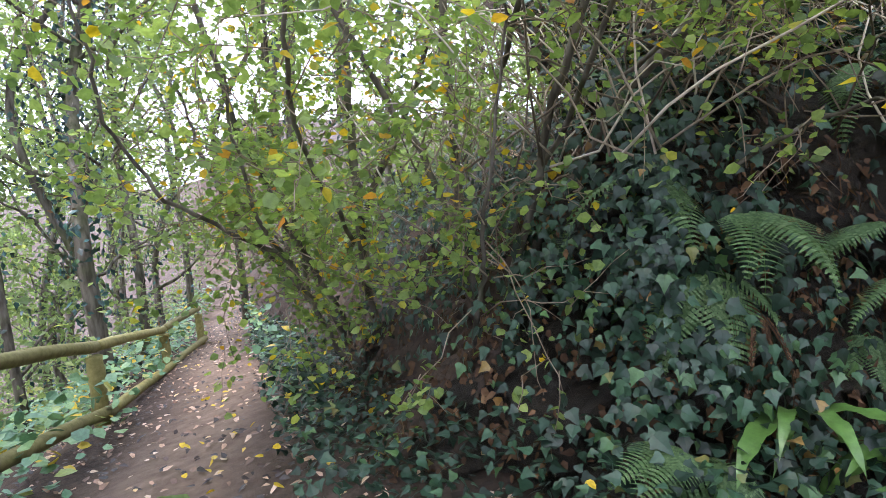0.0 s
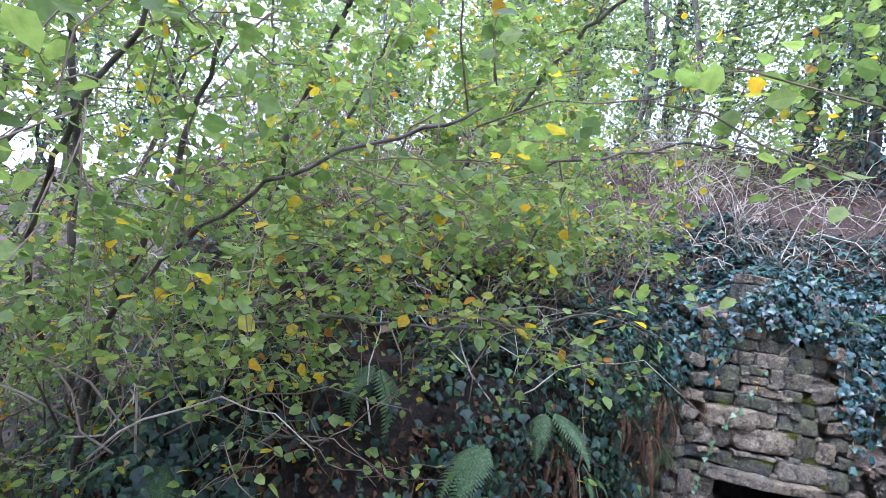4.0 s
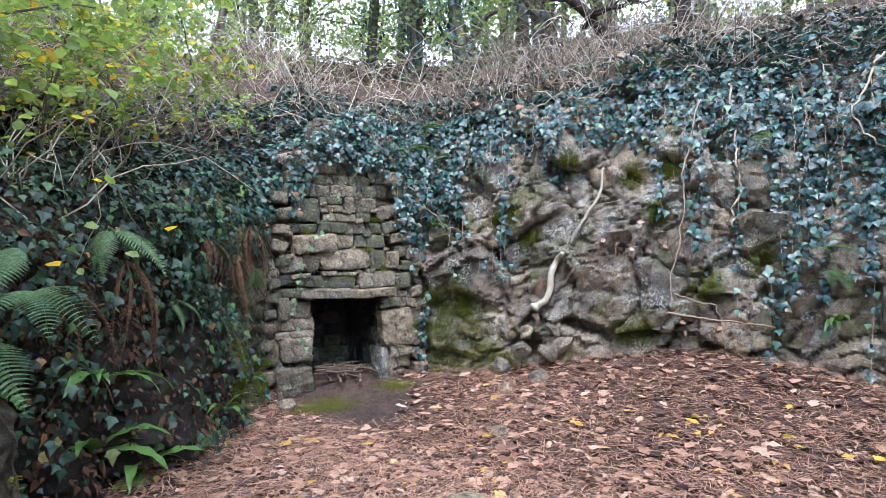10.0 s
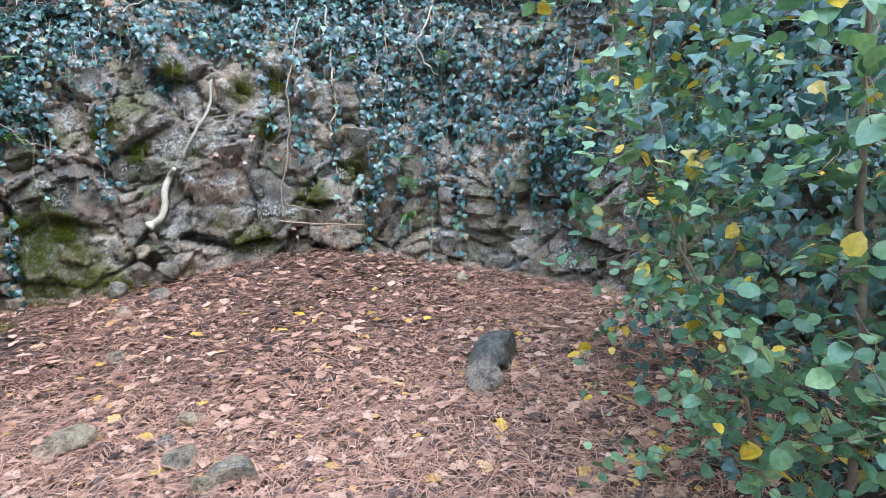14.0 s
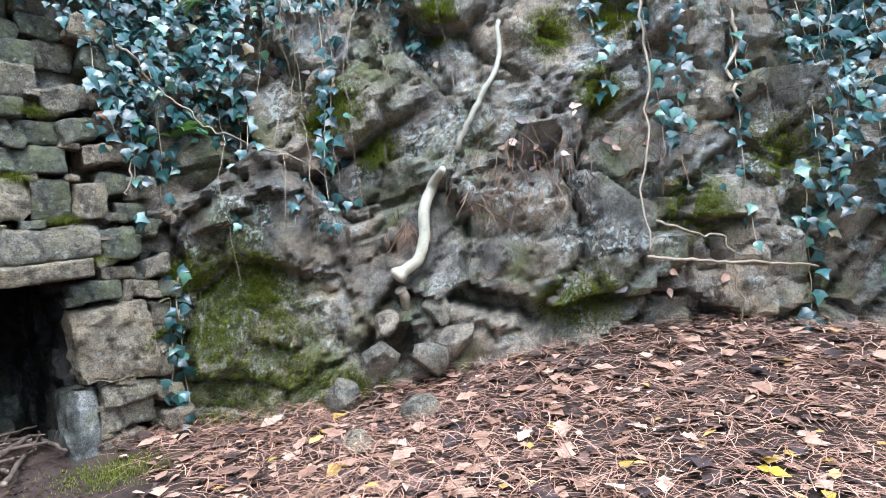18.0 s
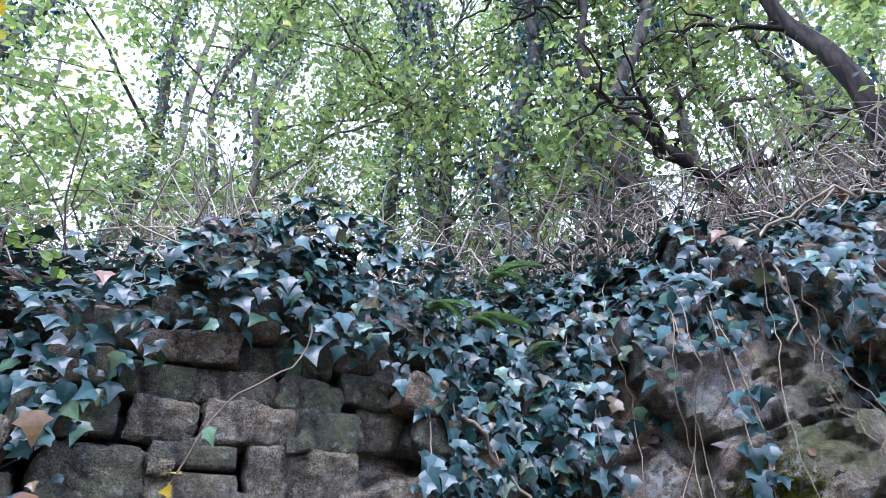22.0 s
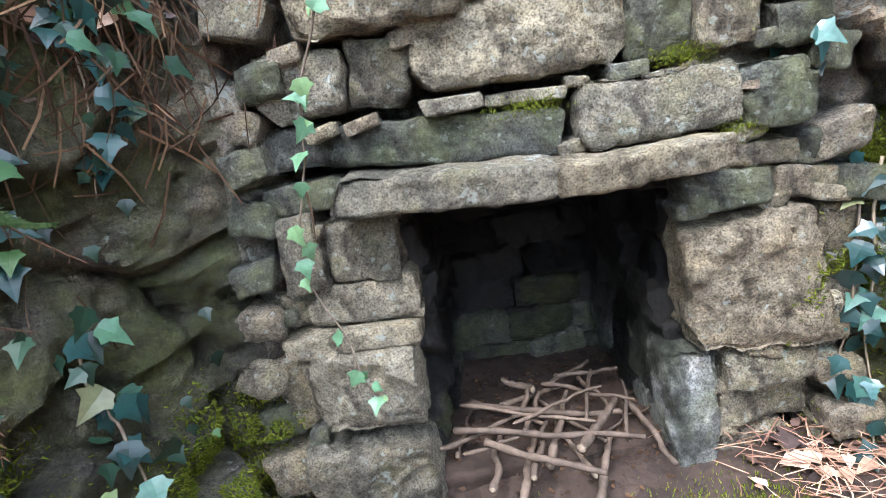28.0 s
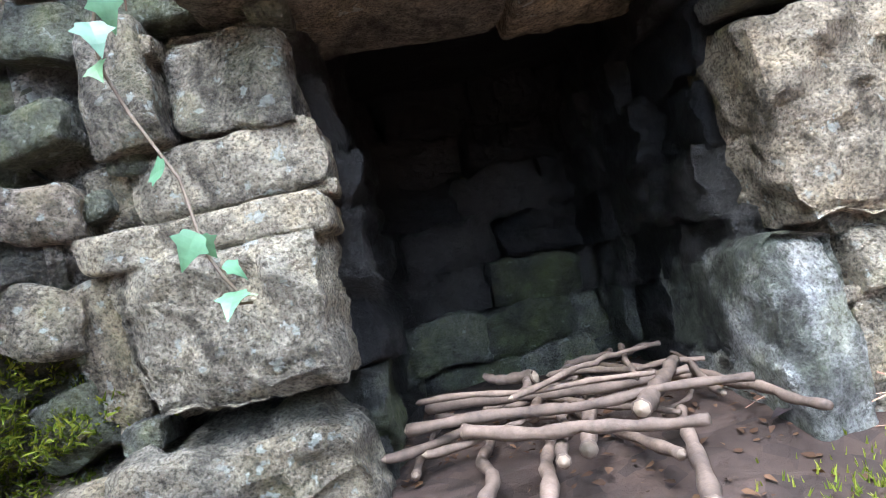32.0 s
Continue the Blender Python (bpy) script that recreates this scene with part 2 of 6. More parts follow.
# the same ivy in a darker, greener copy that holds the bank's canopy shade
SHADEIVY = leaf_material("shaded_bank_ivy_leaf", [(0, (0.005, 0.016, 0.010)), (0.5, (0.013, 0.038, 0.023)), (0.85, (0.032, 0.080, 0.046)), (0.97, (0.06, 0.13, 0.04)), (1, (0.25, 0.12, 0.04))], 0.42, 0.06, 0.35)
HEDGEIVY = leaf_material("hedge_ivy_leaf", [(0, (0.02, 0.065, 0.06)), (0.5, (0.04, 0.11, 0.10)), (0.9, (0.075, 0.17, 0.14)), (0.97, (0.15, 0.26, 0.10)), (1, (0.4, 0.3, 0.05))], 0.4, 0.15, 0.5)
HAZEL = leaf_material("hazel_leaf", [(0, (0.12, 0.19, 0.065)), (0.5, (0.21, 0.30, 0.10)), (0.90, (0.33, 0.42, 0.14)), (0.945, (0.55, 0.42, 0.04)), (0.98, (0.66, 0.42, 0.03)), (1, (0.4, 0.16, 0.04))], 0.5, 0.58, 0.35)
BRAMBLE = leaf_material("bramble_leaf", [(0, (0.06, 0.15, 0.085)), (0.5, (0.12, 0.25, 0.14)), (0.89, (0.21, 0.34, 0.15)), (0.93, (0.5, 0.36, 0.03)), (1, (0.6, 0.4, 0.03))], 0.42, 0.2, 0.55)
# leaf green lightened so that the wood's haze is in the colour
CROWN = leaf_material("hazed_tree_leaf", [(0, (0.11, 0.16, 0.08)), (0.5, (0.19, 0.26, 0.12)), (0.9, (0.29, 0.37, 0.17)), (1, (0.36, 0.36, 0.13))], 0.55, 0.6, 0.3)
FROND = leaf_material("fern_frond", [(0, (0.055, 0.11, 0.045)), (0.6, (0.095, 0.17, 0.075)), (1, (0.15, 0.23, 0.11))], 0.55, 0.35, 0.3, vein=0.3)
TONGUE = leaf_material("glossy_strap_leaf", [(0, (0.05, 0.13, 0.03)), (1, (0.12, 0.24, 0.06))], 0.32, 0.25, 0.6)
DEADFERN = leaf_material("dead_fern", [(0, (0.04, 0.022, 0.013)), (0.6, (0.085, 0.045, 0.026)), (1, (0.16, 0.09, 0.05))], 0.85, 0.15, 0.2)
LITTER = leaf_material("fallen_leaf", [(0, (0.025, 0.019, 0.020)), (0.42, (0.075, 0.05, 0.047)), (0.6, (0.30, 0.165, 0.115)), (0.78, (0.54, 0.335, 0.24)), (0.95, (0.66, 0.48, 0.38)), (0.985, (0.66, 0.42, 0.06)), (1, (0.6, 0.42, 0.05))], 0.5, 0.1, 0.5)
YELLOW = leaf_material("yellow_leaf", [(0, (0.65, 0.42, 0.03)), (1, (0.75, 0.55, 0.08))], 0.5, 0.3, 0.3)
DEADNEEDLE = leaf_material("old_pine_needle", [(0, (0.07, 0.04, 0.028)), (0.6, (0.15, 0.085, 0.055)), (1, (0.28, 0.17, 0.11))], 0.7, 0.0, 0.2)
NEEDLE = leaf_material("pine_needle", [(0, (0.20, 0.10, 0.07)), (0.6, (0.45, 0.25, 0.17)), (1, (0.62, 0.39, 0.28))], 0.6, 0.0, 0.3)
BARK = bark_material("grey_brown_bark", (0.045, 0.038, 0.03), (0.17, 0.15, 0.125))
DARKBARK = bark_material("dark_wet_bark", (0.014, 0.012, 0.010), (0.06, 0.05, 0.04), 0.62)
TWIG = wood_material("thin_twig", (0.12, 0.09, 0.065), (0.30, 0.24, 0.18))
DRYSTEM = leaf_material("dry_bramble_stem", [(0, (0.08, 0.06, 0.045)), (0.4, (0.24, 0.19, 0.15)), (0.75, (0.46, 0.39, 0.32)), (1, (0.62, 0.55, 0.47))], 0.85, 0.0, 0.2)
ROOT = wood_material("pale_smooth_root", (0.24, 0.225, 0.165), (0.40, 0.38, 0.30), 0.7)
VINE = wood_material("pale_vine", (0.22, 0.17, 0.12), (0.42, 0.35, 0.26))
STICK = wood_material("dry_stick", (0.05, 0.037, 0.029), (0.21, 0.155, 0.12))
MOSSYROCK = rock_material("brown_mossy_rock", [(0.3, (0.06, 0.05, 0.04)), (0.5, (0.15, 0.125, 0.095)), (0.7, (0.27, 0.23, 0.18))], 0.50, 0.60, per_object=False)
DAMPSLAB = rock_material("damp_slab_with_pale_bloom", [(0.35, (0.05, 0.06, 0.042)), (0.49, (0.12, 0.13, 0.105)), (0.56, (0.36, 0.37, 0.36))], 0.55, 0.62, per_object=False, wet=0.5)
NOOK = rock_material("dark_damp_rock", [(0.25, (0.035, 0.034, 0.028)), (0.42, (0.115, 0.112, 0.09)), (0.55, (0.20, 0.18, 0.145)), (0.75, (0.34, 0.33, 0.29))], 0.44, 0.60, per_object=False, blocks=True)
RAIL = wood_material("fence_wood", (0.14, 0.13, 0.045), (0.30, 0.27, 0.11))
ROTTEN = wood_material("rotten_log", (0.012, 0.010, 0.008), (0.085, 0.064, 0.046))

# ---- mesh tools ----
rng = np.random.default_rng(7)


def mesh_of(name, verts, tris, material, smooth=False):
    """A mesh from an array of points and an array of triangles or quads."""
    me = bpy.data.meshes.new(name)
    verts, tris = np.asarray(verts, np.float32), np.asarray(tris, np.int32)
    k = tris.shape[1]
    me.vertices.add(len(verts))
    me.vertices.foreach_set("co", verts.ravel())
    me.loops.add(tris.size)
    me.loops.foreach_set("vertex_index", tris.ravel())
    me.polygons.add(len(tris))
    me.polygons.foreach_set("loop_start", np.arange(len(tris), dtype=np.int32) * k)
    me.polygons.foreach_set("use_smooth", np.full(len(tris), smooth))
    me.update(calc_edges=True)
    me.validate()
    me.materials.append(material)
    return me


def part(name, data, parent=None, label="", m=None, kind=""):
    """One mesh object under a thing or under a part."""
    ob = new(name, data)
    if parent is not None:
        ob.parent = parent
        ob.matrix_parent_inverse = parent.matrix_world.inverted()
    if m is not None:
        ob.matrix_basis = m
    return tagged(ob, label, kind=kind)


def thing(name, label, category, m=None, group="", kind="", data=None):
    ob = new(name, data)
    if m is not None:
        ob.matrix_world = m
    return tagged(ob, label, category, group, kind)


def turns(normal, spin, size):
    """Turns whose z axis is the normal, spun about it, scaled: arrays in, N x 3 x 3 out."""
    z = normal / np.linalg.norm(normal, axis=1, keepdims=True)
    up = np.where(np.abs(z[:, 2:3]) > 0.95, [[1.0, 0, 0]], [[0, 0, 1.0]])
    x = np.cross(up, z)
    x /= np.linalg.norm(x, axis=1, keepdims=True)
    y = np.cross(z, x)
    c, s = np.cos(spin)[:, None], np.sin(spin)[:, None]
    return np.stack([x * c + y * s, y * c - x * s, z], 2) * np.reshape(size, (-1, 1, 1))


def scatter(name, template, places, turn, material):
    """Many small pieces in one mesh."""
    tv, tf = template
    v = np.einsum("nij,vj->nvi", turn, tv) + places[:, None]
    f = tf[None] + (np.arange(len(places)) * len(tv))[:, None, None]
    return mesh_of(name, v.reshape(-1, 3), f.reshape(-1, tf.shape[1]), material)


def outline_leaf(half, fold=0.25, curl=0.2):
    """A leaf from the half of its outline (x, y rising along the leaf), folded on its rib and curled."""
    rib = np.array([(0, y, 0) for _, y in half])
    right = np.array([(x, y, 0) for x, y in half])
    left = right * [-1, 1, 1]
    n = len(half)
    v = np.concatenate([rib, right, left]).astype(float)
    v[:, 2] = np.abs(v[:, 0]) * fold - curl * (v[:, 1] ** 2)
    f = []
    for i in range(n - 1):
        if half[i][0] > 1e-6:
            f += [(i, n + i, n + i + 1), (i, 2 * n + i + 1, 2 * n + i)]
        if half[i + 1][0] > 1e-6:
            f += [(i, n + i + 1, i + 1), (i, i + 1, 2 * n + i + 1)]
    return v, np.array(f)


IVY_LEAF = outline_leaf([(0.0, 0.05), (0.22, -0.13), (0.36, -0.10), (0.52, 0.16), (0.33, 0.33), (0.22, 0.55), (0.0, 1.0)], 0.13, 0.25)
LOBED_IVY = outline_leaf([(0.0, 0.06), (0.18, -0.15), (0.36, -0.10), (0.40, 0.06), (0.60, 0.22), (0.34, 0.36), (0.20, 0.62), (0.0, 1.02)], 0.12, 0.25)
ROUND_LEAF = outline_leaf([(0.0, 0), (0.36, 0.14), (0.43, 0.45), (0.28, 0.78), (0.0, 1.0)], 0.15, 0.18)
MID_LEAF = outline_leaf([(0.0, 0), (0.42, 0.32), (0.32, 0.72), (0.0, 1.0)], 0.15, 0.18)
SMALL_LEAF = outline_leaf([(0.0, 0), (0.30, 0.42), (0.0, 1.0)], 0.2, 0.15)
DRY_LEAF = outline_leaf([(0.0, 0), (0.30, 0.25), (0.22, 0.55), (0.0, 1.0)], 0.14, 0.14)
OAK_LEAF = outline_leaf([(0.0, 0), (0.10, 0.14), (0.26, 0.26), (0.16, 0.40), (0.34, 0.58), (0.20, 0.76), (0.0, 1.0)], 0.10, 0.10)
NEEDLE_STRIP = (np.array([(-0.015, 0, 0), (0.015, 0, 0), (0.032, 0.55, 0.05), (0.004, 0.55, 0.05), (0.11, 1, 0), (0.09, 1, 0)]), np.array([(0, 1, 2), (0, 2, 3), (3, 2, 4), (3, 4, 5)]))
TUFT = (np.array([(-0.12, 0, 0), (0.12, 0, 0), (0.05, 0.1, 1), (0, -0.12, 0), (0.02, 0.12, 0), (-0.12, 0, 0.9)]), np.array([(0, 1, 2), (3, 4, 5)]))


def tube(points, radii, sides=6):
    """Points and quads of a tube through the points."""
    p = np.asarray(points, float)
    r = np.broadcast_to(radii, len(p)).astype(float)
    d = np.gradient(p, axis=0)
    d /= np.linalg.norm(d, axis=1, keepdims=True) + 1e-9
    ref = np.array([0.31, 0.52, 0.8])
    a = np.cross(d, ref)
    a /= np.linalg.norm(a, axis=1, keepdims=True) + 1e-9
    b = np.cross(d, a)
    w = np.linspace(0, 2 * np.pi, sides, endpoint=False)
    v = p[:, None] + r[:, None, None] * (a[:, None] * np.cos(w)[None, :, None] + b[:, None] * np.sin(w)[None, :, None])
    f = []
    for i in range(len(p) - 1):
        for j in range(sides):
            k = (j + 1) % sides
            f.append((i * sides + j, i * sides + k, (i + 1) * sides + k, (i + 1) * sides + j))
    n = len(p) * sides
    v = np.concatenate([v.reshape(-1, 3), p[:1], p[-1:]])
    for j in range(sides):
        k = (j + 1) % sides
        f.append((n, k, j, j))
        f.append((n + 1, (len(p) - 1) * sides + j, (len(p) - 1) * sides + k, (len(p) - 1) * sides + k))
    return v, np.array(f)


def tubes_mesh(name, list_of, material, smooth=True):
    vs, fs, k = [], [], 0
    for v, f in list_of:
        vs.append(v)
        fs.append(f + k)
        k += len(v)
    f = np.concatenate(fs)
    me = bpy.data.meshes.new(name)
    tri = [tuple(q[:3]) if q[2] == q[3] else tuple(q) for q in f.tolist()]
    me.from_pydata(np.concatenate(vs).tolist(), [], tri)
    me.polygons.foreach_set("use_smooth", np.full(len(tri), smooth))
    me.materials.append(material)
    me.update()
    return me


def curve_points(points, n, wobble=0.0, seed=0):
    """A smooth line through the points, with a slight wander."""
    p = np.asarray(points, float)
    t = np.linspace(0, len(p) - 1, n)
    i = np.clip(t.astype(int), 0, len(p) - 2)
    u = (t - i)[:, None]
    a, b, c, d = p[np.maximum(i - 1, 0)], p[i], p[i + 1], p[np.minimum(i + 2, len(p) - 1)]
    q = 0.5 * ((2 * b) + (c - a) * u + (2 * a - 5 * b + 4 * c - d) * u**2 + (3 * b - a - 3 * c + d) * u**3)
    if wobble:
        g = np.random.default_rng(seed)
        w = np.cumsum(g.normal(0, 1, (n, 3)), 0)
        w -= np.linspace(0, 1, n)[:, None] * w[-1]
        q += w * wobble / max(1, math.sqrt(n))
    return q


def stone_data(size, seed, material, rough=0.12, cut=3):
    """A hewn stone of that size: a box with chipped, rounded edges and an uneven face."""
    cut = max(cut, min(16, int(max(size) / 0.016)))
    bm = bmesh.new()
    bmesh.ops.create_cube(bm, size=1.0)
    bmesh.ops.subdivide_edges(bm, edges=bm.edges[:], cuts=cut, use_grid_fill=True)
    g = random.Random(seed)
    off = Vector((g.uniform(-50, 50), g.uniform(-50, 50), g.uniform(-50, 50)))
    sx, sy, sz = size
    small = min(size)
    tilt = [g.uniform(-0.12, 0.12) for _ in range(4)]
    lean = {(i, k): (g.uniform(-0.10, 0.03) * min(sx, sz), g.uniform(-0.08, 0.02) * min(sx, sz)) for i in (0, 1) for k in (0, 1)}
    face = (g.uniform(-0.16, 0.16), g.uniform(-0.2, 0.2))
    chop = {(i, k): g.choice((0.0, 0.06, 0.14, 0.26)) * min(sx, sz) for i in (-1, 1) for k in (-1, 1)}
    for v in bm.verts:
        c = v.co * 2
        worst = sorted((abs(c.x), abs(c.y), abs(c.z)), reverse=True)
        edge = max(0.0, worst[1] - 0.55) / 0.45
        corner = max(0.0, worst[2] - 0.45) / 0.55
        p = Vector((v.co.x * sx, v.co.y * sy, v.co.z * sz))
        p *= 1 - 0.025 * edge**3 - 0.03 * corner**3
        p.z += v.co.x * tilt[0] * sz * 0.7 * abs(c.z)
        p.x += v.co.z * tilt[1] * sx * 0.4 * abs(c.x)
        for (i, k), (ox, oz) in lean.items():
            w = (v.co.x + 0.5 if i else 0.5 - v.co.x) * (v.co.z + 0.5 if k else 0.5 - v.co.z)
            p.x += w * (ox if i else -ox)
            p.z += w * (oz if k else -oz)
        for (i, k), w in chop.items():
            over = i * p.x + k * p.z - (sx + sz) / 2 + w
            if w and over > 0:
                p.x -= i * over * 0.5
                p.z -= k * over * 0.5
        if c.y < -0.9:
            p.y += face[0] * p.x + face[1] * p.z + 0.06 * small * max(abs(c.x), abs(c.z)) ** 7
        q = p * 7.0 + off
        d = noise.noise_vector(q) * 0.6 + noise.noise_vector(q * 2.9) * 0.5 + noise.noise_vector(q * 6.3) * 0.30 + noise.noise_vector(q * 12) * 0.13
        p += d * rough * small
        v.co = p
    me = bpy.data.meshes.new("stone")
    bm.to_mesh(me)
    bm.free()
    me.materials.append(material)
    me.polygons.foreach_set("use_smooth", np.full(len(me.polygons), True))
    me.set_sharp_from_angle(angle=radians(26))
    return me


def boulder_data(size, seed, material, cut=3):
    """A broken natural stone."""
    bm = bmesh.new()
    bmesh.ops.create_icosphere(bm, subdivisions=cut, radius=0.5)
    g = random.Random(seed)
    planes = [(Vector((g.gauss(0, 1), g.gauss(0, 1), g.gauss(0, 1))).normalized(), g.uniform(0.24, 0.36)) for _ in range(9)]
    off = Vector((g.uniform(-50, 50), g.uniform(-50, 50), 0))
    for v in bm.verts:
        p = v.co.copy()
        for nrm, d in planes:
            e = p.dot(nrm) - d
            if e > 0:
                p -= nrm * e
        p = Vector((p.x * size[0], p.y * size[1], p.z * size[2])) * 1.25
        p += noise.noise_vector(p * 9 + off) * 0.05 * min(size) + noise.noise_vector(p * 30 + off) * 0.02 * min(size)
        v.co = p
    me = bpy.data.meshes.new("boulder")
    bm.to_mesh(me)
    bm.free()
    me.materials.append(material)
    me.polygons.foreach_set("use_smooth", np.full(len(me.polygons), True))
    me.set_sharp_from_angle(angle=radians(14))
    return me

# ---- the lie of the land ----
# foot of the bank and the rock, from the far path round the oven to the hedge: x, y, top height, lean of the face
FOOT = np.array([(-19, 13.7, -0.6, 0.9), (-11.8, 5.9, 0.0, 0.9), (-7.7, 1.5, 0.7, 0.9), (-5.0, -1.3, 1.05, 0.85), (-3.8, -2.5, 1.15, 0.80), (-2.95, -2.7, 1.18, 0.68), (-2.3, -2.25, 1.2, 0.46),
                 (-1.6, -1.5, 1.28, 0.30), (-1.05, -0.7, 1.32, 0.18), (-0.66, -0.06, 1.60, 0.06), (-0.5, 0.05, 1.74, 0.05), (0.58, 0.05, 1.98, 0.05),
                 (0.85, -0.15, 2.12, 0.10), (1.3, -0.58, 2.33, 0.16), (1.95, -1.42, 2.42, 0.16)])
FOOT2 = np.array([(2.45, -2.1, 2.28, 0.16), (2.75, -2.9, 2.15, 0.2), (2.6, -3.7, 2.2, 0.3), (2.1, -4.6, 2.0, 0.4), (1.2, -5.9, 1.6, 0.5), (-0.5, -8.0, 1.2, 0.6), (-3, -10.5, 0.8, 0.7), (-9, -16, 0.2, 0.8)])
FOOT = np.concatenate([FOOT, FOOT2])
SEG = np.linalg.norm(np.diff(FOOT[:, :2], axis=0), axis=1)
CUM = np.concatenate([[0], np.cumsum(SEG)])
PATH_A, PATH_DIR = np.array((-5.4, -1.8)), np.array((-0.68, 0.733))


def along(s):
    """Plan place, outward way, top and lean of the bank at the length s."""
    s = np.asarray(s, float)
    x, y, top, lean = (np.interp(s, CUM, FOOT[:, k]) for k in range(4))
    top = top + 0.20 * np.exp(-(((x - 0.06) / 0.30) ** 2)) * (y > -0.3)
    e = 0.25
    dx = np.interp(s + e, CUM, FOOT[:, 0]) - np.interp(s - e, CUM, FOOT[:, 0])
    dy = np.interp(s + e, CUM, FOOT[:, 1]) - np.interp(s - e, CUM, FOOT[:, 1])
    k = np.hypot(dx, dy) + 1e-9
    return np.stack([x, y], -1), np.stack([dy / k, -dx / k], -1), top, lean


def foot_distance(x, y):
    """Distance behind the foot line (positive uphill), and the length along it."""
    p = np.stack([x, y], -1)
    best, side, at = np.full(x.shape, 1e9), np.ones(x.shape), np.zeros(x.shape)
    for i in range(len(SEG)):
        a, b = FOOT[i, :2], FOOT[i + 1, :2]
        d = b - a
        u = np.clip(((p - a) @ d) / (d @ d), 0, 1)
        q = p - (a + u[..., None] * d)
        dist = np.linalg.norm(q, axis=-1)
        cross = d[0] * q[..., 1] - d[1] * q[..., 0]
        near = dist < best
        best, side, at = np.where(near, dist, best), np.where(near, np.sign(cross), side), np.where(near, CUM[i] + u * SEG[i], at)
    return best * side, at


def soft_noise(x, y, scale, seed=0.0):
    return np.array([noise.noise(Vector((a * scale, b * scale, seed))) for a, b in zip(np.ravel(x), np.ravel(y))]).reshape(np.shape(x))


def low_ground(x, y, d):
    """The clearing: nearly level, rising to the rock on the litter slope, falling along the path and beside it."""
    rise = np.clip(1 + d / 2.4, 0, 1) ** 1.6
    near_rock = np.exp(-(((x - 2.0) / 1.3) ** 2 + ((y + 1.6) / 1.2) ** 2))
    z = -0.42 + 0.36 * rise + 0.26 * near_rock * rise + 0.05 * np.exp(-(x**2 + (y - 0.15) ** 2) / 0.13)
    t = (x - PATH_A[0]) * PATH_DIR[0] + (y - PATH_A[1]) * PATH_DIR[1]
    fall = np.clip(t + 1.8, 0, 60)
    z = z - 0.19 * np.minimum(fall, 12) - 0.06 * np.clip(fall - 12, 0, 30)
    side = (x - PATH_A[0]) * -PATH_DIR[1] + (y - PATH_A[1]) * PATH_DIR[0]
    z = z - 0.5 * np.clip(side - 0.8, 0, 14) * np.clip((fall + 3) / 3, 0, 1) * np.clip((-x - 3.0) / 2, 0, 1)
    return z


def edge_back(s):
    """How far behind the foot the upper edge lies."""
    p, _, top, lean = along(s)
    return lean * (top - low_ground(p[..., 0], p[..., 1], np.zeros(np.shape(s))) + 0.15) + 0.18


def high_ground(s, d):
    top, e = along(s)[2], d - edge_back(s)
    return top + 0.45 * np.clip(e, -0.5, 6) + 0.14 * np.clip(e - 6, 0, 30)


def ground_z(x, y):
    x, y = np.asarray(x, float), np.asarray(y, float)
    d, s = foot_distance(x, y)
    k = np.clip((d - edge_back(s) - 1.2) / 0.5, 0, 1)
    z = low_ground(x, y, np.minimum(d, 0)) * (1 - k) + (high_ground(s, d) - 0.06) * k
    return z


def grid_axis(lo, hi, mid, fine, far):
    a = [mid]
    step = fine
    while a[-1] < hi:
        a.append(a[-1] + step)
        if a[-1] > mid + 6:
            step = min(step * 1.12, far)
    b = [mid]
    step = fine
    while b[-1] > lo:
        b.append(b[-1] - step)
        if b[-1] < mid - 6:
            step = min(step * 1.12, far)
    return np.array(b[::-1][:-1] + a)


gx, gy = grid_axis(-400, 400, -1.0, 0.09, 40), grid_axis(-400, 400, -2.0, 0.09, 40)
GX, GY = np.meshgrid(gx, gy)
GZ = ground_z(GX, GY)
GZ += 0.025 * soft_noise(GX, GY, 1.3) + 0.012 * soft_noise(GX, GY, 5.0, 3.0)
ny, nx = GX.shape
idx = np.arange(nx * ny).reshape(ny, nx)
quads = np.stack([idx[:-1, :-1], idx[:-1, 1:], idx[1:, 1:], idx[1:, :-1]], -1).reshape(-1, 4)
ground_mesh = mesh_of("ground", np.stack([GX, GY, GZ], -1).reshape(-1, 3), quads, EARTH, True)
t_ = (GX - PATH_A[0]) * PATH_DIR[0] + (GY - PATH_A[1]) * PATH_DIR[1]
side_ = (GX - PATH_A[0]) * -PATH_DIR[1] + (GY - PATH_A[1]) * PATH_DIR[0]
trod = np.clip(1.25 - np.abs(side_ + 0.05 + 0.12 * np.sin(t_ * 1.1)) / 0.42, 0, 1) * (t_ > -1.5)
trod = np.maximum(trod, np.clip(1.3 - np.hypot((GX + 1.6) / 2.2, (GY + 4.2) / 0.9), 0, 0.85))
att = ground_mesh.attributes.new("trodden", "FLOAT", "POINT")
att.data.foreach_set("value", trod.ravel().astype(np.float32))
thing("ground", "dark forest earth under brown litter with a trodden path", "ground", kind="structure", data=ground_mesh)

# ---- the rock face and the bank ----
OVEN = (-0.46, 0.56)


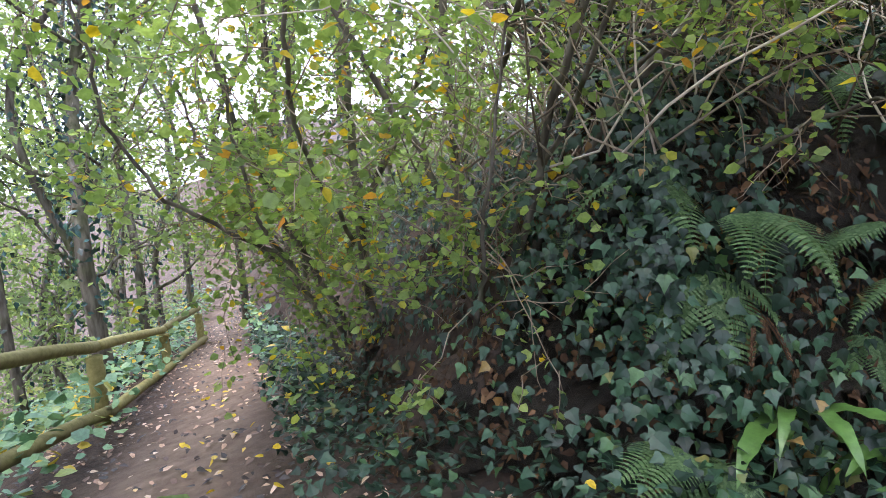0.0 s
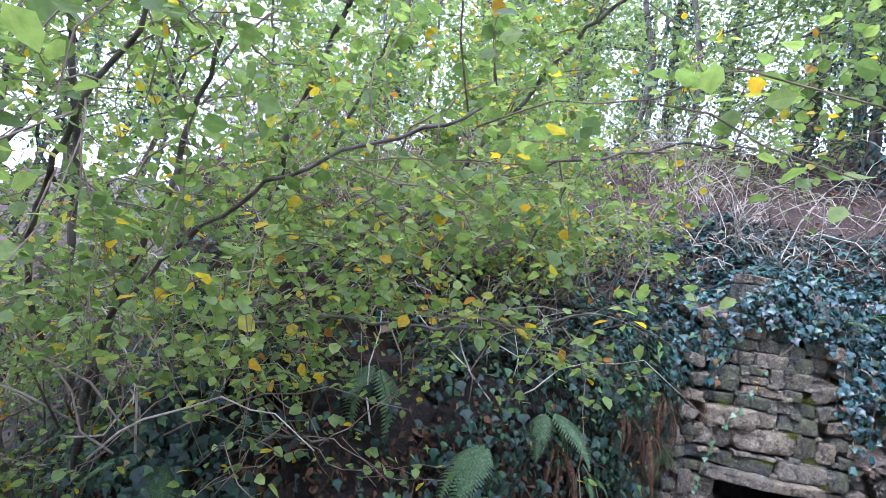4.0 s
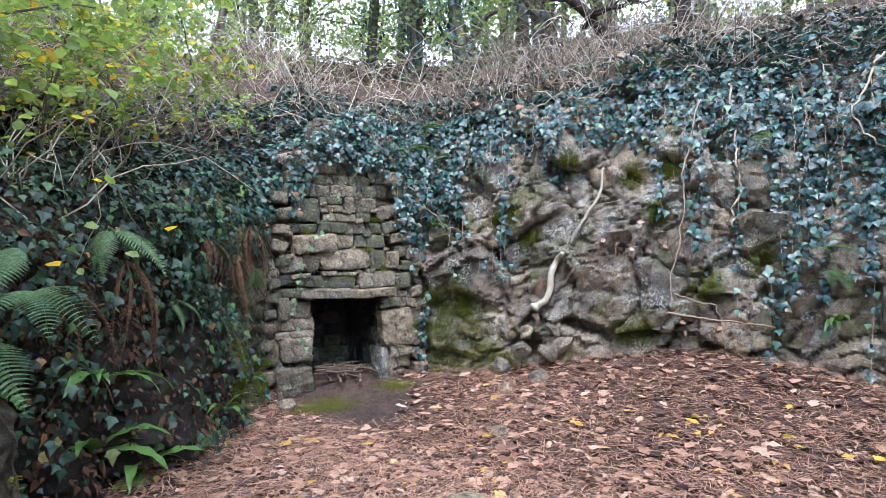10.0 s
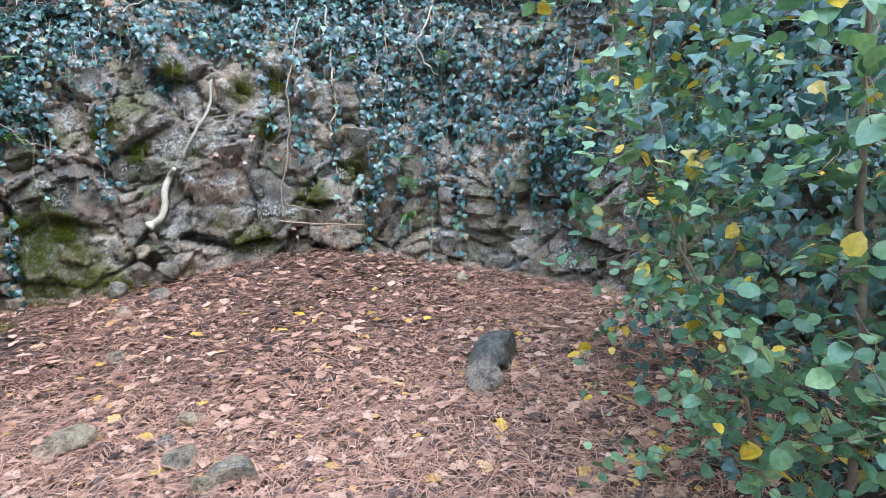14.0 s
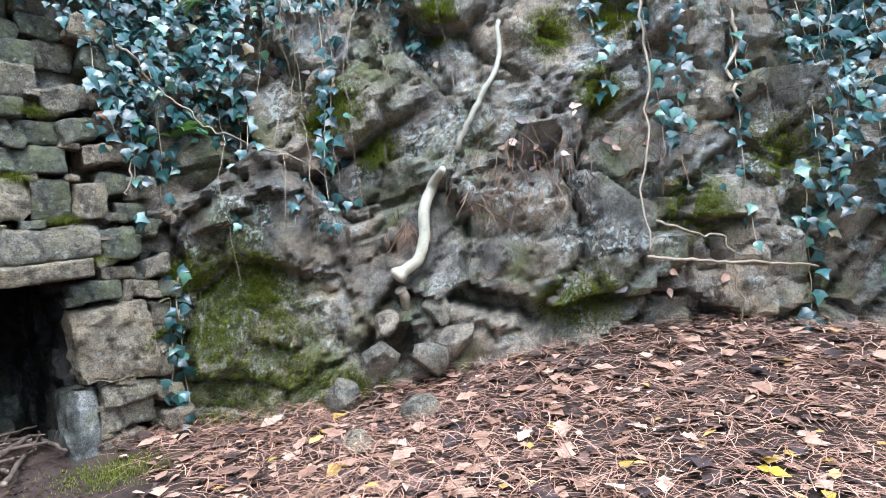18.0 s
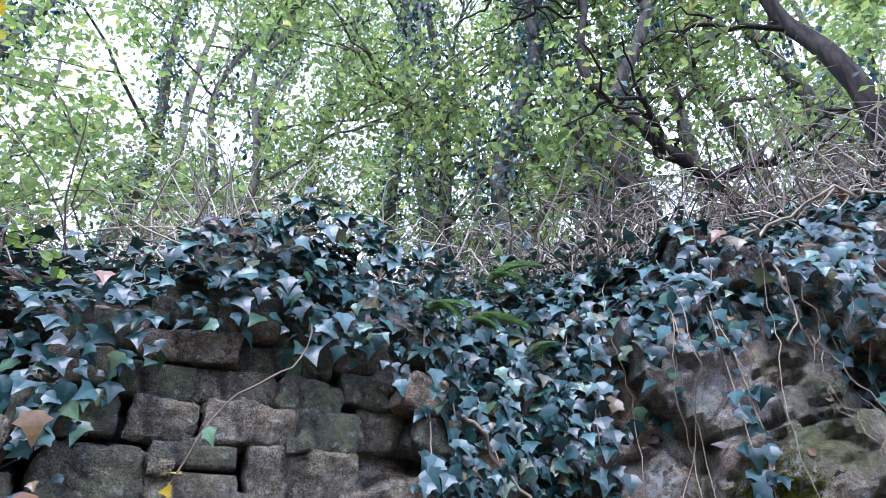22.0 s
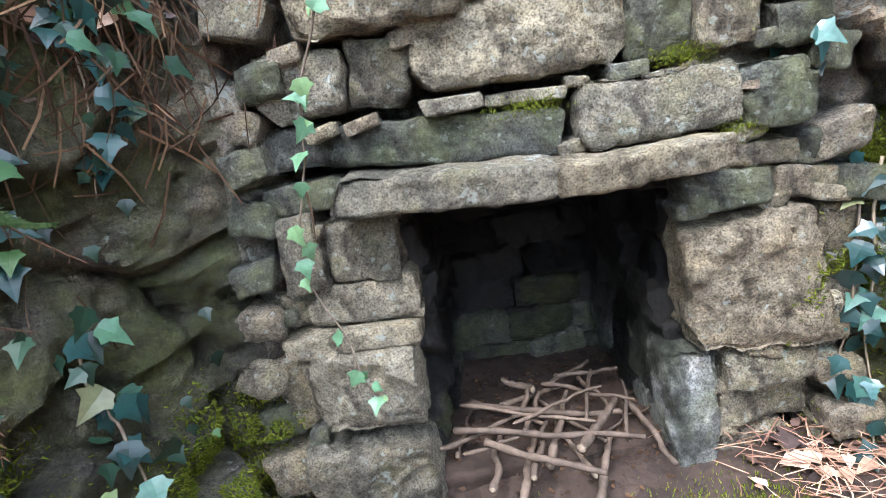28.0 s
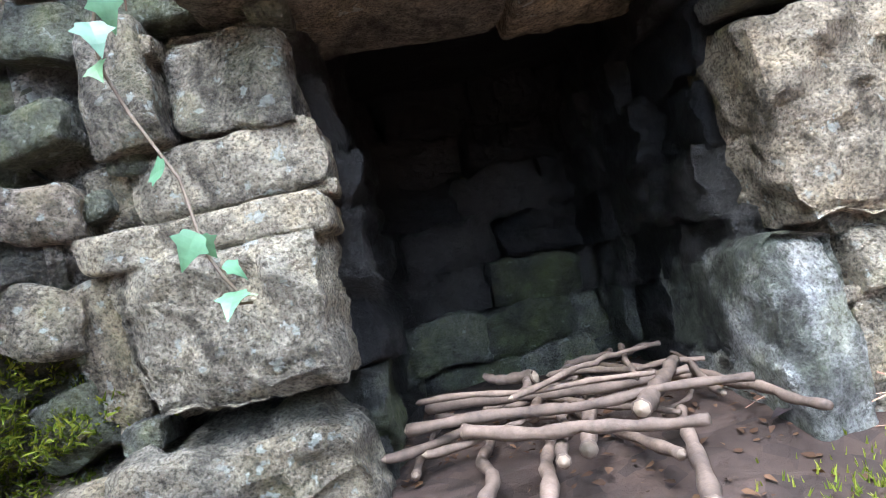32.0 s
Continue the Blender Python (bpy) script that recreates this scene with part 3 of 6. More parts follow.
def wall_point(s, h):
    """A place on the bank: s along the foot, h from 0 (foot) to 1 (edge), and on to 2 over the top."""
    p, out, top, lean = along(s)
    bottom = low_ground(p[..., 0], p[..., 1], np.zeros(np.shape(s))) - 0.15
    f = np.clip(h, 0, 1)
    z = bottom + (top - bottom) * f
    back = lean * (z - bottom) + 0.18 * np.clip((f - 0.8) / 0.2, 0, 1) ** 2
    b = np.clip(h - 1, 0, 1)
    back = back + b * 2.2
    z = z + 0.5 * b * 2.2 * np.clip(b * 3, 0, 1) - 0.02
    return np.concatenate([p - out * back[..., None], z[..., None]], -1), out


def rocky(p, out, strength, blocks=None):
    """Pushes points out by broken, slanting blocks with narrow cracks; blocks takes a tint for each."""
    q = p.copy()
    flat = p.reshape(-1, 3)
    o = out.reshape(-1, 2)
    k = np.ravel(np.broadcast_to(strength, p.shape[:-1]))
    d = np.empty(len(flat))
    for i, (x, y, z) in enumerate(flat):
        v = Vector((x * 1.9 + z * 0.95, y * 1.9, z * 1.75 - x * 1.0))
        v += noise.noise_vector(v * 1.1) * 0.22 + noise.noise_vector(v * 4.0) * 0.035
        dist, cells = noise.voronoi(v)
        c = cells[0]
        slant = (v - c).dot(noise.noise_vector(c * 3.7))
        edge = max(0.0, 1.0 - (dist[1] - dist[0]) * 14.0)
        v2 = Vector((v.x * 2.3, v.y * 2.3, v.z * 3.6))
        dist3, cells3 = noise.voronoi(v * 6.3)
        c3 = cells3[0]
        dist2, cells2 = noise.voronoi(v2)
        c2 = cells2[0]
        edge2 = max(0.0, 1.0 - (dist2[1] - dist2[0]) * 11.0)
        slant2 = (v2 - c2).dot(noise.noise_vector(c2 * 2.9))
        split = max(0.0, noise.noise(v * 0.9 + Vector((7, 3, 1))) + 0.1)
        if blocks is not None:
            blocks[i] = 0.5 + 0.34 * noise.noise(c * 7.7) + 0.30 * noise.noise(c2 * 6.1)
        d[i] = 0.12 * noise.noise(c * 5.3) + 0.36 * slant - 0.055 * edge + (0.06 * noise.noise(c2 * 4.1) + 0.20 * slant2 - 0.035 * edge2) * (0.6 + split) + 0.012 * noise.noise(c3 * 3.9) + 0.022 * (v * 6.3 - c3).dot(noise.noise_vector(c3 * 2.3)) - 0.007 * max(0.0, 1.0 - (dist3[1] - dist3[0]) * 9.0) + 0.014 * noise.noise(v * 7) + 0.009 * noise.noise(v * 17) + 0.006 * noise.noise(v * 37) + 0.015
    d *= k
    q.reshape(-1, 3)[:, :2] += o * d[:, None]
    return q



def s_of(i):
    return float(CUM[i])


def wall_strip(name, label, s0, s1, ds, rows, strength, material, hole=False):
    ss = np.arange(s0, s1 + ds * 0.5, ds)
    hs = np.concatenate([np.linspace(0, 1, rows), 1 + np.array([0.06, 0.13, 0.22, 0.34, 0.5, 0.7, 1.0])])
    S, Hh = np.meshgrid(ss, hs)
    p, out = wall_point(S, Hh)
    out = np.broadcast_to(out, p.shape[:-1] + (2,))
    tint = np.zeros(S.size)
    p = rocky(p, out, strength * np.where(Hh > 1, 0.4, 1.0), tint)
    if hole:
        inside = (p[..., 0] > OVEN[0]) & (p[..., 0] < OVEN[1]) & (p[..., 1] > -0.6) & (Hh <= 1)
        upper = inside & (p[..., 0] < 0.30) & (p[..., 2] >= 0.75)
        p[..., 1] = np.where(inside & (p[..., 2] < 0.75), np.maximum(p[..., 1], 0.75), np.where(upper, np.maximum(p[..., 1], 0.16), p[..., 1]))
    n0, n1 = S.shape
    ii = np.arange(n0 * n1).reshape(n0, n1)
    f = np.stack([ii[:-1, :-1], ii[:-1, 1:], ii[1:, 1:], ii[1:, :-1]], -1).reshape(-1, 4)
    me = mesh_of(name, p.reshape(-1, 3), f, material, True)
    me.materials.append(EARTH)
    me.attributes.new("block", "FLOAT", "POINT").data.foreach_set("value", np.clip(tint, 0, 1).astype(np.float32))
    me.polygons.foreach_set("material_index", np.repeat((hs[:-1] > 0.99).astype(np.int32), n1 - 1))
    me.set_sharp_from_angle(angle=radians(20))
    return thing(name, label, "rock face" if "rock" in name else "bank", kind="structure", data=me)


wall_strip("bank_far", "steep earth bank beside the path under ivy", 0.0, s_of(4) + 0.2, 0.14, 16, 0.8, EARTH)
# this stretch has its shade put into the rock colour
wall_strip("rock_west", "dark earth and rock bank below ferns and ivy, shade in its colour", s_of(4), s_of(8) + 0.16, 0.045, 50, 0.9, SHADEROCK)
wall_strip("rock_nook", "dark damp cracked rock beside the oven with green algae", s_of(8) + 0.10, s_of(9) + 0.10, 0.022, 100, 1.0, NOOK, True)
wall_strip("rock_face", "weathered natural rock face with moss and lichen", s_of(9) + 0.08, s_of(17) + 0.26, 0.022, 112, 1.0, CLIFF, True)
wall_strip("rock_east", "dark earthy rock bank behind the hedge", s_of(17) + 0.20, s_of(19) + 0.1, 0.03, 70, 1.0, NOOK)
wall_strip("bank_east", "earth bank behind the hedge", s_of(19), CUM[-1] - 0.01, 0.2, 12, 0.8, EARTH)

# ---- the oven: dry masonry round a fire hole ----
oven = thing("stone_oven", "dry-stone oven with a dark fire hole set in the rock face", "oven", pose(0, 0, 0))
masonry = part("front_wall", None, oven)
seed_at = 100


def stone(x0, x1, z0, z1, material, proud=0.0, depth=0.24, name="stone", parent=None, tilt=0.0, rough=0.13, cut=6, y=0.0):
    global seed_at
    seed_at += 1
    data = stone_data((x1 - x0 + 0.012, depth, z1 - z0 + 0.008), seed_at, material, rough, cut)
    m = pose((x0 + x1) / 2, y + depth / 2 - proud, (z0 + z1) / 2, 0, tilt, 0)
    return part(name, data, parent or masonry, "", m)


def course(z0, z1, cuts, materials, proud=0.0, tilt=0.0, y=0.0, drop=0.0):
    """A row of stones between the cuts, of slightly unequal height."""
    g = random.Random(int(z0 * 1000) + len(cuts))
    for i, (a, b) in enumerate(zip(cuts, cuts[1:])):
        w = g.uniform(-0.008, 0.008)
        stone(a + 0.004, b - 0.004, z0 + 0.003 + drop * i, z1 - 0.003 + w + drop * i, materials[i % len(materials)], proud + g.uniform(-0.035, 0.025), tilt=tilt + g.uniform(-2.5, 2.5), y=y)


# jambs
course(-0.10, 0.15, (-0.57, -0.275), (STONE,), 0.04)
course(0.15, 0.335, (-0.60, -0.525, -0.275), (STONE, PALE), 0.02)
course(0.335, 0.39, (-0.56, -0.27), (PALE,), 0.01)
course(0.39, 0.475, (-0.56, -0.50, -0.265), (STONE, PALE), 0.0)
course(0.475, 0.632, (-0.53, -0.445, -0.285), (STONE, STONE), 0.0)
course(0.635, 0.70, (-0.55, -0.39), (SLATE,), 0.0)
stone(0.275, 0.575, 0.215, 0.52, PALE, 0.02, 0.2, tilt=-2)
stone(0.24, 0.35, -0.08, 0.215, DAMPSLAB, 0.0, 0.34, tilt=3)
course(0.12, 0.205, (0.36, 0.56), (STONE,), 0.0)
course(0.02, 0.12, (0.35, 0.56), (STONE,), 0.0)
course(-0.09, 0.02, (0.34, 0.52), (STONE,), 0.0)
course(0.525, 0.60, (0.29, 0.47, 0.60), (SLATE, STONE), 0.0)
course(0.60, 0.66, (0.40, 0.52, 0.62), (STONE, SLATE), 0.0)
for x0, x1, z0, z1 in ((0.575, 0.64, 0.40, 0.50), (0.585, 0.65, 0.29, 0.39), (0.57, 0.63, 0.20, 0.28), (0.36, 0.43, 0.205, 0.235)):
    stone(x0, x1, z0, z1, STONE, -0.02, 0.18)
# lintel of two slabs that stand out as a ledge
stone(-0.385, 0.03, 0.628, 0.695, STONE, 0.10, 0.32, "lintel", oven, 2.0, 0.16, 11)
stone(0.03, 0.355, 0.618, 0.682, PALE, 0.09, 0.32, "lintel", oven, -0.5, 0.16, 11)
# courses above
course(0.698, 0.80, (-0.53, 0.075), (SLATE,), 0.0, 3.0)
course(0.68, 0.815, (0.075, 0.40, 0.52), (STONE, SLATE), 0.0, 1.0)
course(0.79, 0.82, (-0.20, -0.08, 0.08), (PALE,), 0.0)
course(0.815, 0.95, (-0.52, -0.34, -0.21), (PALE, STONE), 0.0)
course(0.825, 1.0, (-0.215, 0.20), (PALE,), 0.01, -2)
course(0.83, 0.985, (0.205, 0.33, 0.44), (SLATE, STONE), 0.0)
course(0.955, 1.105, (-0.42, -0.10), (PALE,), 0.01, 1)
course(1.0, 1.115, (-0.09, 0.06), (STONE,), 0.0)
course(1.0, 1.11, (0.065, 0.32), (SLATE,), 0.0, 1)
course(1.115, 1.185, (-0.45, -0.22), (SLATE,), 0.0)
course(1.115, 1.205, (-0.215, 0.01, 0.17, 0.31), (SLATE, STONE, SLATE), 0.0)
course(1.19, 1.38, (-0.42, -0.19), (SLATE,), 0.0, 1, 0.02)
course(1.205, 1.275, (-0.18, 0.08, 0.20), (STONE, SLATE), 0.0, 0, 0.02)
course(1.275, 1.34, (-0.20, -0.02), (STONE,), 0.0, -2, 0.03)
course(1.275, 1.40, (-0.01, 0.24), (STONE,), 0.0, -2, 0.03)
course(1.34, 1.385, (-0.21, -0.03), (SLATE,), 0.0, 0, 0.03)
course(1.39, 1.49, (-0.27, -0.12, 0.10, 0.26), (STONE, STONE, SLATE), 0.0, 0, 0.04)
course(1.49, 1.58, (-0.30, -0.14, 0.05, 0.22), (SLATE, STONE, SLATE), 0.0, 2, 0.06)
course(1.58, 1.66, (-0.28, -0.05, 0.2), (STONE, SLATE), 0.0, -1, 0.08)
course(1.66, 1.74, (-0.27, -0.12, 0.04, 0.17), (SLATE, STONE, SLATE), 0.0, 1, 0.09)
course(1.74, 1.81, (-0.25, -0.02, 0.15), (SLATE, SLATE), 0.0, -2, 0.10)
course(1.39, 1.50, (-0.47, -0.28), (SLATE,), 0.0, 2, 0.05)
course(1.50, 1.60, (-0.45, -0.31), (STONE,), 0.0, -3, 0.07)
course(1.41, 1.52, (0.25, 0.40), (STONE,), 0.0, 3, 0.06)
course(1.81, 1.88, (-0.24, -0.08, 0.10, 0.24), (SLATE, STONE, SLATE), 0.0, 2, 0.11)
course(1.88, 1.96, (-0.22, 0.02, 0.20), (SLATE, SLATE), 0.0, -2, 0.12)
course(1.96, 2.03, (-0.19, -0.04, 0.14), (STONE, SLATE), 0.0, 1, 0.13)
course(1.52, 1.62, (0.22, 0.38), (SLATE,), 0.0, 2, 0.08)
course(1.62, 1.72, (0.20, 0.36), (STONE,), 0.0, -2, 0.09)
course(1.60, 1.69, (-0.44, -0.28), (SLATE,), 0.0, 2, 0.09)
# chips wedged in the joints
g_ = random.Random(77)
for x, z in ((-0.48, 0.345), (-0.50, 0.47), (-0.29, 0.40), (-0.53, 0.145), (-0.30, 0.615), (-0.46, 0.60), (-0.565, 0.25), (-0.56, 0.42), (0.30, 0.535), (0.47, 0.53), (0.58, 0.53), (0.58, 0.30), (0.36, 0.12), (0.36, 0.02), (0.45, 0.21), (0.53, 0.605), (0.42, 0.675), (0.08, 0.69), (-0.40, 0.79), (-0.32, 0.795), (0.10, 0.815),
             (0.2, 0.82), (-0.22, 0.94), (-0.1, 1.0), (0.06, 1.0), (0.2, 1.0), (0.33, 0.99), (-0.2, 1.115), (0.02, 1.115), (0.17, 1.11), (-0.2, 1.2), (0.0, 1.28), (0.1, 1.21), (-0.18, 1.34), (-0.12, 1.39), (0.1, 1.40), (-0.45, 1.11), (-0.44, 0.94), (0.45, 0.84), (0.33, 1.11), (0.24, 1.3)):
    w, h = g_.uniform(0.025, 0.065), g_.uniform(0.014, 0.032)
    stone(x - w / 2, x + w / 2, z - h / 2, z + h / 2, g_.choice((STONE, PALE, SLATE)), g_.uniform(-0.015, 0.012), 0.08, "chip", tilt=g_.uniform(-14, 14), rough=0.2, cut=2)
# rubble that closes the wall against the rock
for x, z, w in ((-0.60, 0.42, 0.09), (-0.62, 0.30, 0.10), (-0.59, 0.52, 0.08), (-0.63, 0.17, 0.10), (-0.57, 0.64, 0.09), (-0.60, 0.06, 0.12), (-0.56, 0.74, 0.08), (0.62, 0.12, 0.09), (0.63, 0.02, 0.10), (0.64, 0.55, 0.08), (0.60, 0.64, 0.09), (0.50, 0.74, 0.10), (0.52, 0.86, 0.10), (0.46, 0.97, 0.11), (0.42, 1.08, 0.10), (-0.52, 1.02, 0.10), (-0.50, 1.14, 0.09), (0.36, 1.17, 0.12), (0.47, 1.20, 0.10), (0.33, 1.28, 0.13), (0.45, 1.32, 0.12), (0.52, 1.10, 0.10), (0.46, 1.45, 0.12), (0.42, 1.56, 0.13), (0.44, 1.68, 0.12), (0.56, 0.95, 0.10), (0.58, 0.80, 0.09), (-0.48, 1.26, 0.11), (-0.50, 1.38, 0.10), (-0.50, 0.90, 0.09), (-0.56, 0.82, 0.08)):
    stone(x - w / 2, x + w / 2, z - w * 0.38, z + w * 0.38, g_.choice((STONE, STONE, SLATE)), g_.uniform(-0.02, 0.03), 0.16, "rubble_stone", tilt=g_.uniform(-20, 20), rough=0.2, cut=3)
# added near-black blocks behind the front: joints look shaded, no light falls through
packing = part("packing", stone_data((0.66, 0.2, 0.80), 5, SOOTSHADE, 0.05, 2), oven, "near-black backing that shades the joints", pose(-0.08, 0.26, 1.08))
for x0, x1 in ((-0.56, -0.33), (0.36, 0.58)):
    part("packing", stone_data((x1 - x0, 0.2, 0.75), 6, SOOTSHADE, 0.05, 2), oven, "near-black backing that shades the joints", pose((x0 + x1) / 2, 0.24, 0.28))

# fire hole inside
hearth = part("fire_hole", None, oven)


def inner_course(z0, z1, cuts, side, materials):
    g = random.Random(int(z0 * 977) + side)
    for i, (a, b) in enumerate(zip(cuts, cuts[1:])):
        global seed_at
        seed_at += 1
        w, h = b - a, z1 - z0
        mt = materials[i % len(materials)]
        data = stone_data((w + 0.012, 0.16, h + 0.012), seed_at, mt, 0.24, 5)
        k = (a + b) / 2
        j = g.uniform(-0.015, 0.015)
        if side == 0:
            m = pose(k, 0.66 + j, (z0 + z1) / 2, 0, g.uniform(-2, 2), 0)
        elif side < 0:
            m = pose(-0.345 + j + 0.06 * k, k, (z0 + z1) / 2, 0, g.uniform(-2, 2), 90)
        else:
            m = pose(0.345 + j - 0.08 * k, k, (z0 + z1) / 2, 0, g.uniform(-2, 2), 90)
        part("stone", data, hearth, "", m)


back = ((-0.36, -0.20, 0.02, 0.18, 0.36), (-0.36, -0.05, 0.14, 0.36), (-0.36, -0.22, -0.02, 0.20, 0.36))
flank = ((0.10, 0.30, 0.46, 0.62), (0.10, 0.24, 0.42, 0.62))
# upper courses near-black: soot plus the hole's shade put into the colour
for i in range(7):
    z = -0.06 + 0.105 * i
    inner_course(z, z + 0.105, back[i % 3], 0, (DAMP, DAMP, SLATE) if i < 2 else (SOOTSHADE, SOOTSHADE, DAMP) if i == 2 else (SOOTSHADE,))
    inner_course(z, z + 0.105, flank[i % 2], -1, (DAMP, SOOTSHADE) if i < 2 else (SOOTSHADE,))
    inner_course(z, z + 0.105, flank[(i + 1) % 2], 1, (DAMP, SOOTSHADE) if i < 2 else (SOOTSHADE,))
part("roof_slab", stone_data((0.9, 0.62, 0.09), 61, SOOTSHADE, 0.15, 4), hearth, "sooty roof slab with the hole's shade in its colour", pose(0, 0.44, 0.715))
part("hearth_floor", stone_data((0.80, 0.74, 0.08), 62, EARTH, 0.14, 9), hearth, "earth floor of the fire hole", pose(0, 0.40, -0.042))

# ---- plants on the rock and the bank ----
def on_wall(s, h):
    p, out = wall_point(s, h)
    q = rocky(p, out, np.where(h > 1, 0.4, 0.95))
    over = np.clip((h - 0.85) * 5, 0, 1)[:, None]
    n = np.concatenate([out * (1 - 0.75 * over), 0.25 + 0.75 * over], 1)
    inside = (q[:, 0] > OVEN[0]) & (q[:, 0] < OVEN[1]) & (q[:, 1] > -0.3) & (h <= 1)
    q[:, 1] = np.where(inside, np.where(q[:, 2] > 1.4, 0.03, -0.01), q[:, 1])
    return q, n


def wall_mask(x, z, s):
    return np.array([noise.noise(Vector((a * 1.1, b * 1.1, 4.0))) for a, b in zip(s, z)])


def ivy_leaves(name, label, count, s0, s1, cover, size=(0.034, 0.060), material=None, lift=0.07, leaf=None):
    s = rng.uniform(s0, s1, count)
    h = rng.uniform(0.02, 1.55, count)
    p, n = on_wall(s, h)
    keep = rng.random(count) < cover(p[:, 0], p[:, 1], p[:, 2], h, wall_mask(p[:, 0], p[:, 2], s))
    p, n = p[keep], n[keep]
    k = len(p)
    n = n + rng.normal(0, 0.45, (k, 3)) + [0, 0, 0.35]
    p = p + n / np.linalg.norm(n, axis=1, keepdims=True) * rng.uniform(0.01, lift, k)[:, None]
    sz = rng.uniform(*size, k) * rng.choice([0.6, 0.8, 1.0, 1.15], k)
    me = scatter(name, leaf or IVY_LEAF, p, turns(n, np.pi + rng.normal(0, 0.7, k), sz), material or IVY)
    return thing(name, label, "ivy", kind="stuff", data=me)


def cover_west(x, y, z, h, m):
    low = np.clip((z + 0.25) * 1.4, 0.25, 1)
    nook = 1 - 0.93 * np.clip((x + 1.15) * 5, 0, 1) * np.clip((1.0 + 0.25 * m - z) * 6, 0, 1)
    return np.clip(0.45 + 1.5 * m, 0.10, 1) * low * np.where(h > 1.12, 0.75, 1) * nook


def cover_oven(x, y, z, h, m):
    top = np.clip((z - 1.66 - 0.42 * m) * 6, 0, 1)
    left = np.clip((-0.30 - x + 0.5 * (z - 1.3)) * 6, 0, 1) * np.clip((z - 1.1 - 0.4 * m) * 4, 0, 1) * np.clip(0.55 + 0.9 * m, 0.25, 1)
    right = np.clip((x - 0.36) * 6, 0, 1) * np.clip((z - 1.2 - 0.35 * m) * 4, 0, 1) * 0.8
    return np.clip(np.maximum(np.maximum(top, left), right) * np.where(h < 0.97, 0.85, 1.0), 0, 1)


def cover_face(x, y, z, h, m):
    return np.clip((h - 0.76 - 0.36 * m) * 6, 0, 1) * np.where(h > 1.12, 0.5, 0.9) + 0.06 * (m > 0.25) * (h > 0.4)


def cover_east(x, y, z, h, m):
    return np.clip((h - 0.62 + 0.75 * m + 0.16 * np.clip(-1.6 - y, 0, 1.2)) * 7, 0.03, 1) * np.clip((h - 0.2) * 5, 0, 1)


ivy_leaves("ivy_bank", "glossy ivy trailing over the bank by the path, shade in its colour", 34000, s_of(2), s_of(5), cover_west, (0.022, 0.045), SHADEIVY, 0.25)
ivy_leaves("ivy_slope", "glossy ivy creeping among ferns on the rock, shade in its colour", 26000, s_of(5), s_of(9), cover_west, (0.026, 0.050), SHADEIVY, 0.2, LOBED_IVY)
ivy_leaves("ivy_mantle", "ivy mantle hanging over the oven wall, leaves tinted with sky blue", 26000, s_of(8) + 0.3, s_of(12), cover_oven, (0.028, 0.052), leaf=LOBED_IVY)
ivy_leaves("bank_leaf_litter", "dead brown leaves caught among the ivy on the bank", 14000, s_of(3), s_of(8) + 0.05, lambda x, y, z, h, m: 0.9 - 0.8 * m, (0.02, 0.05), DEADFERN, 0.05, DRY_LEAF)
ivy_leaves("ivy_fringe", "glossy ivy fringe along the edge of the rock", 16000, s_of(12) - 0.1, s_of(15), cover_face, leaf=LOBED_IVY)
ivy_leaves("ivy_curtain", "dense ivy curtain on the rock beside the hedge", 24000, s_of(14) + 0.15, s_of(20), cover_east)

# hanging strands: a thin stem with leaves
def strand(s, h0, h1, seed, leaf=0.050, gap=0.032, out_by=0.03):
    g = np.random.default_rng(seed)
    n = 14
    ss = s + np.cumsum(g.normal(0, 0.012, n))
    hh = np.linspace(h0, h1, n)
    p, nr = on_wall(ss, hh)
    p[:, 2] = np.linspace(p[0, 2], p[-1, 2], n)
    p[:, :2] += nr[:, :2] * out_by
    for _ in range(3):
        p[1:-1] = (p[:-2] + p[1:-1] * 2 + p[2:]) / 4
    line = curve_points(p, 40, 0.01, seed)
    ivy = thing("ivy_strand", "hanging ivy strand on the rock, leaves tinted with sky blue", "ivy", group="ivy strands on the rock")
    part("stem", tubes_mesh("stem", [tube(line, np.linspace(0.004, 0.0018, 40), 4)], VINE), ivy)
    length = np.linalg.norm(np.diff(line, axis=0), axis=1).sum()
    k = max(6, int(length / gap))
    t = np.sort(g.uniform(0, 39, k))
    q = line[t.astype(int)] + g.normal(0, 0.022, (k, 3))
    nn = nr.mean(0) + g.normal(0, 0.35, (k, 3)) + [0, 0, 0.3]
    q += nn * 0.015
    me = scatter("leaves", LOBED_IVY, q, turns(nn, np.pi + g.normal(0, 0.6, k), g.uniform(0.7, 1.2, k) * leaf), IVY)
    part("leaves", me, ivy, kind="stuff")
    return ivy


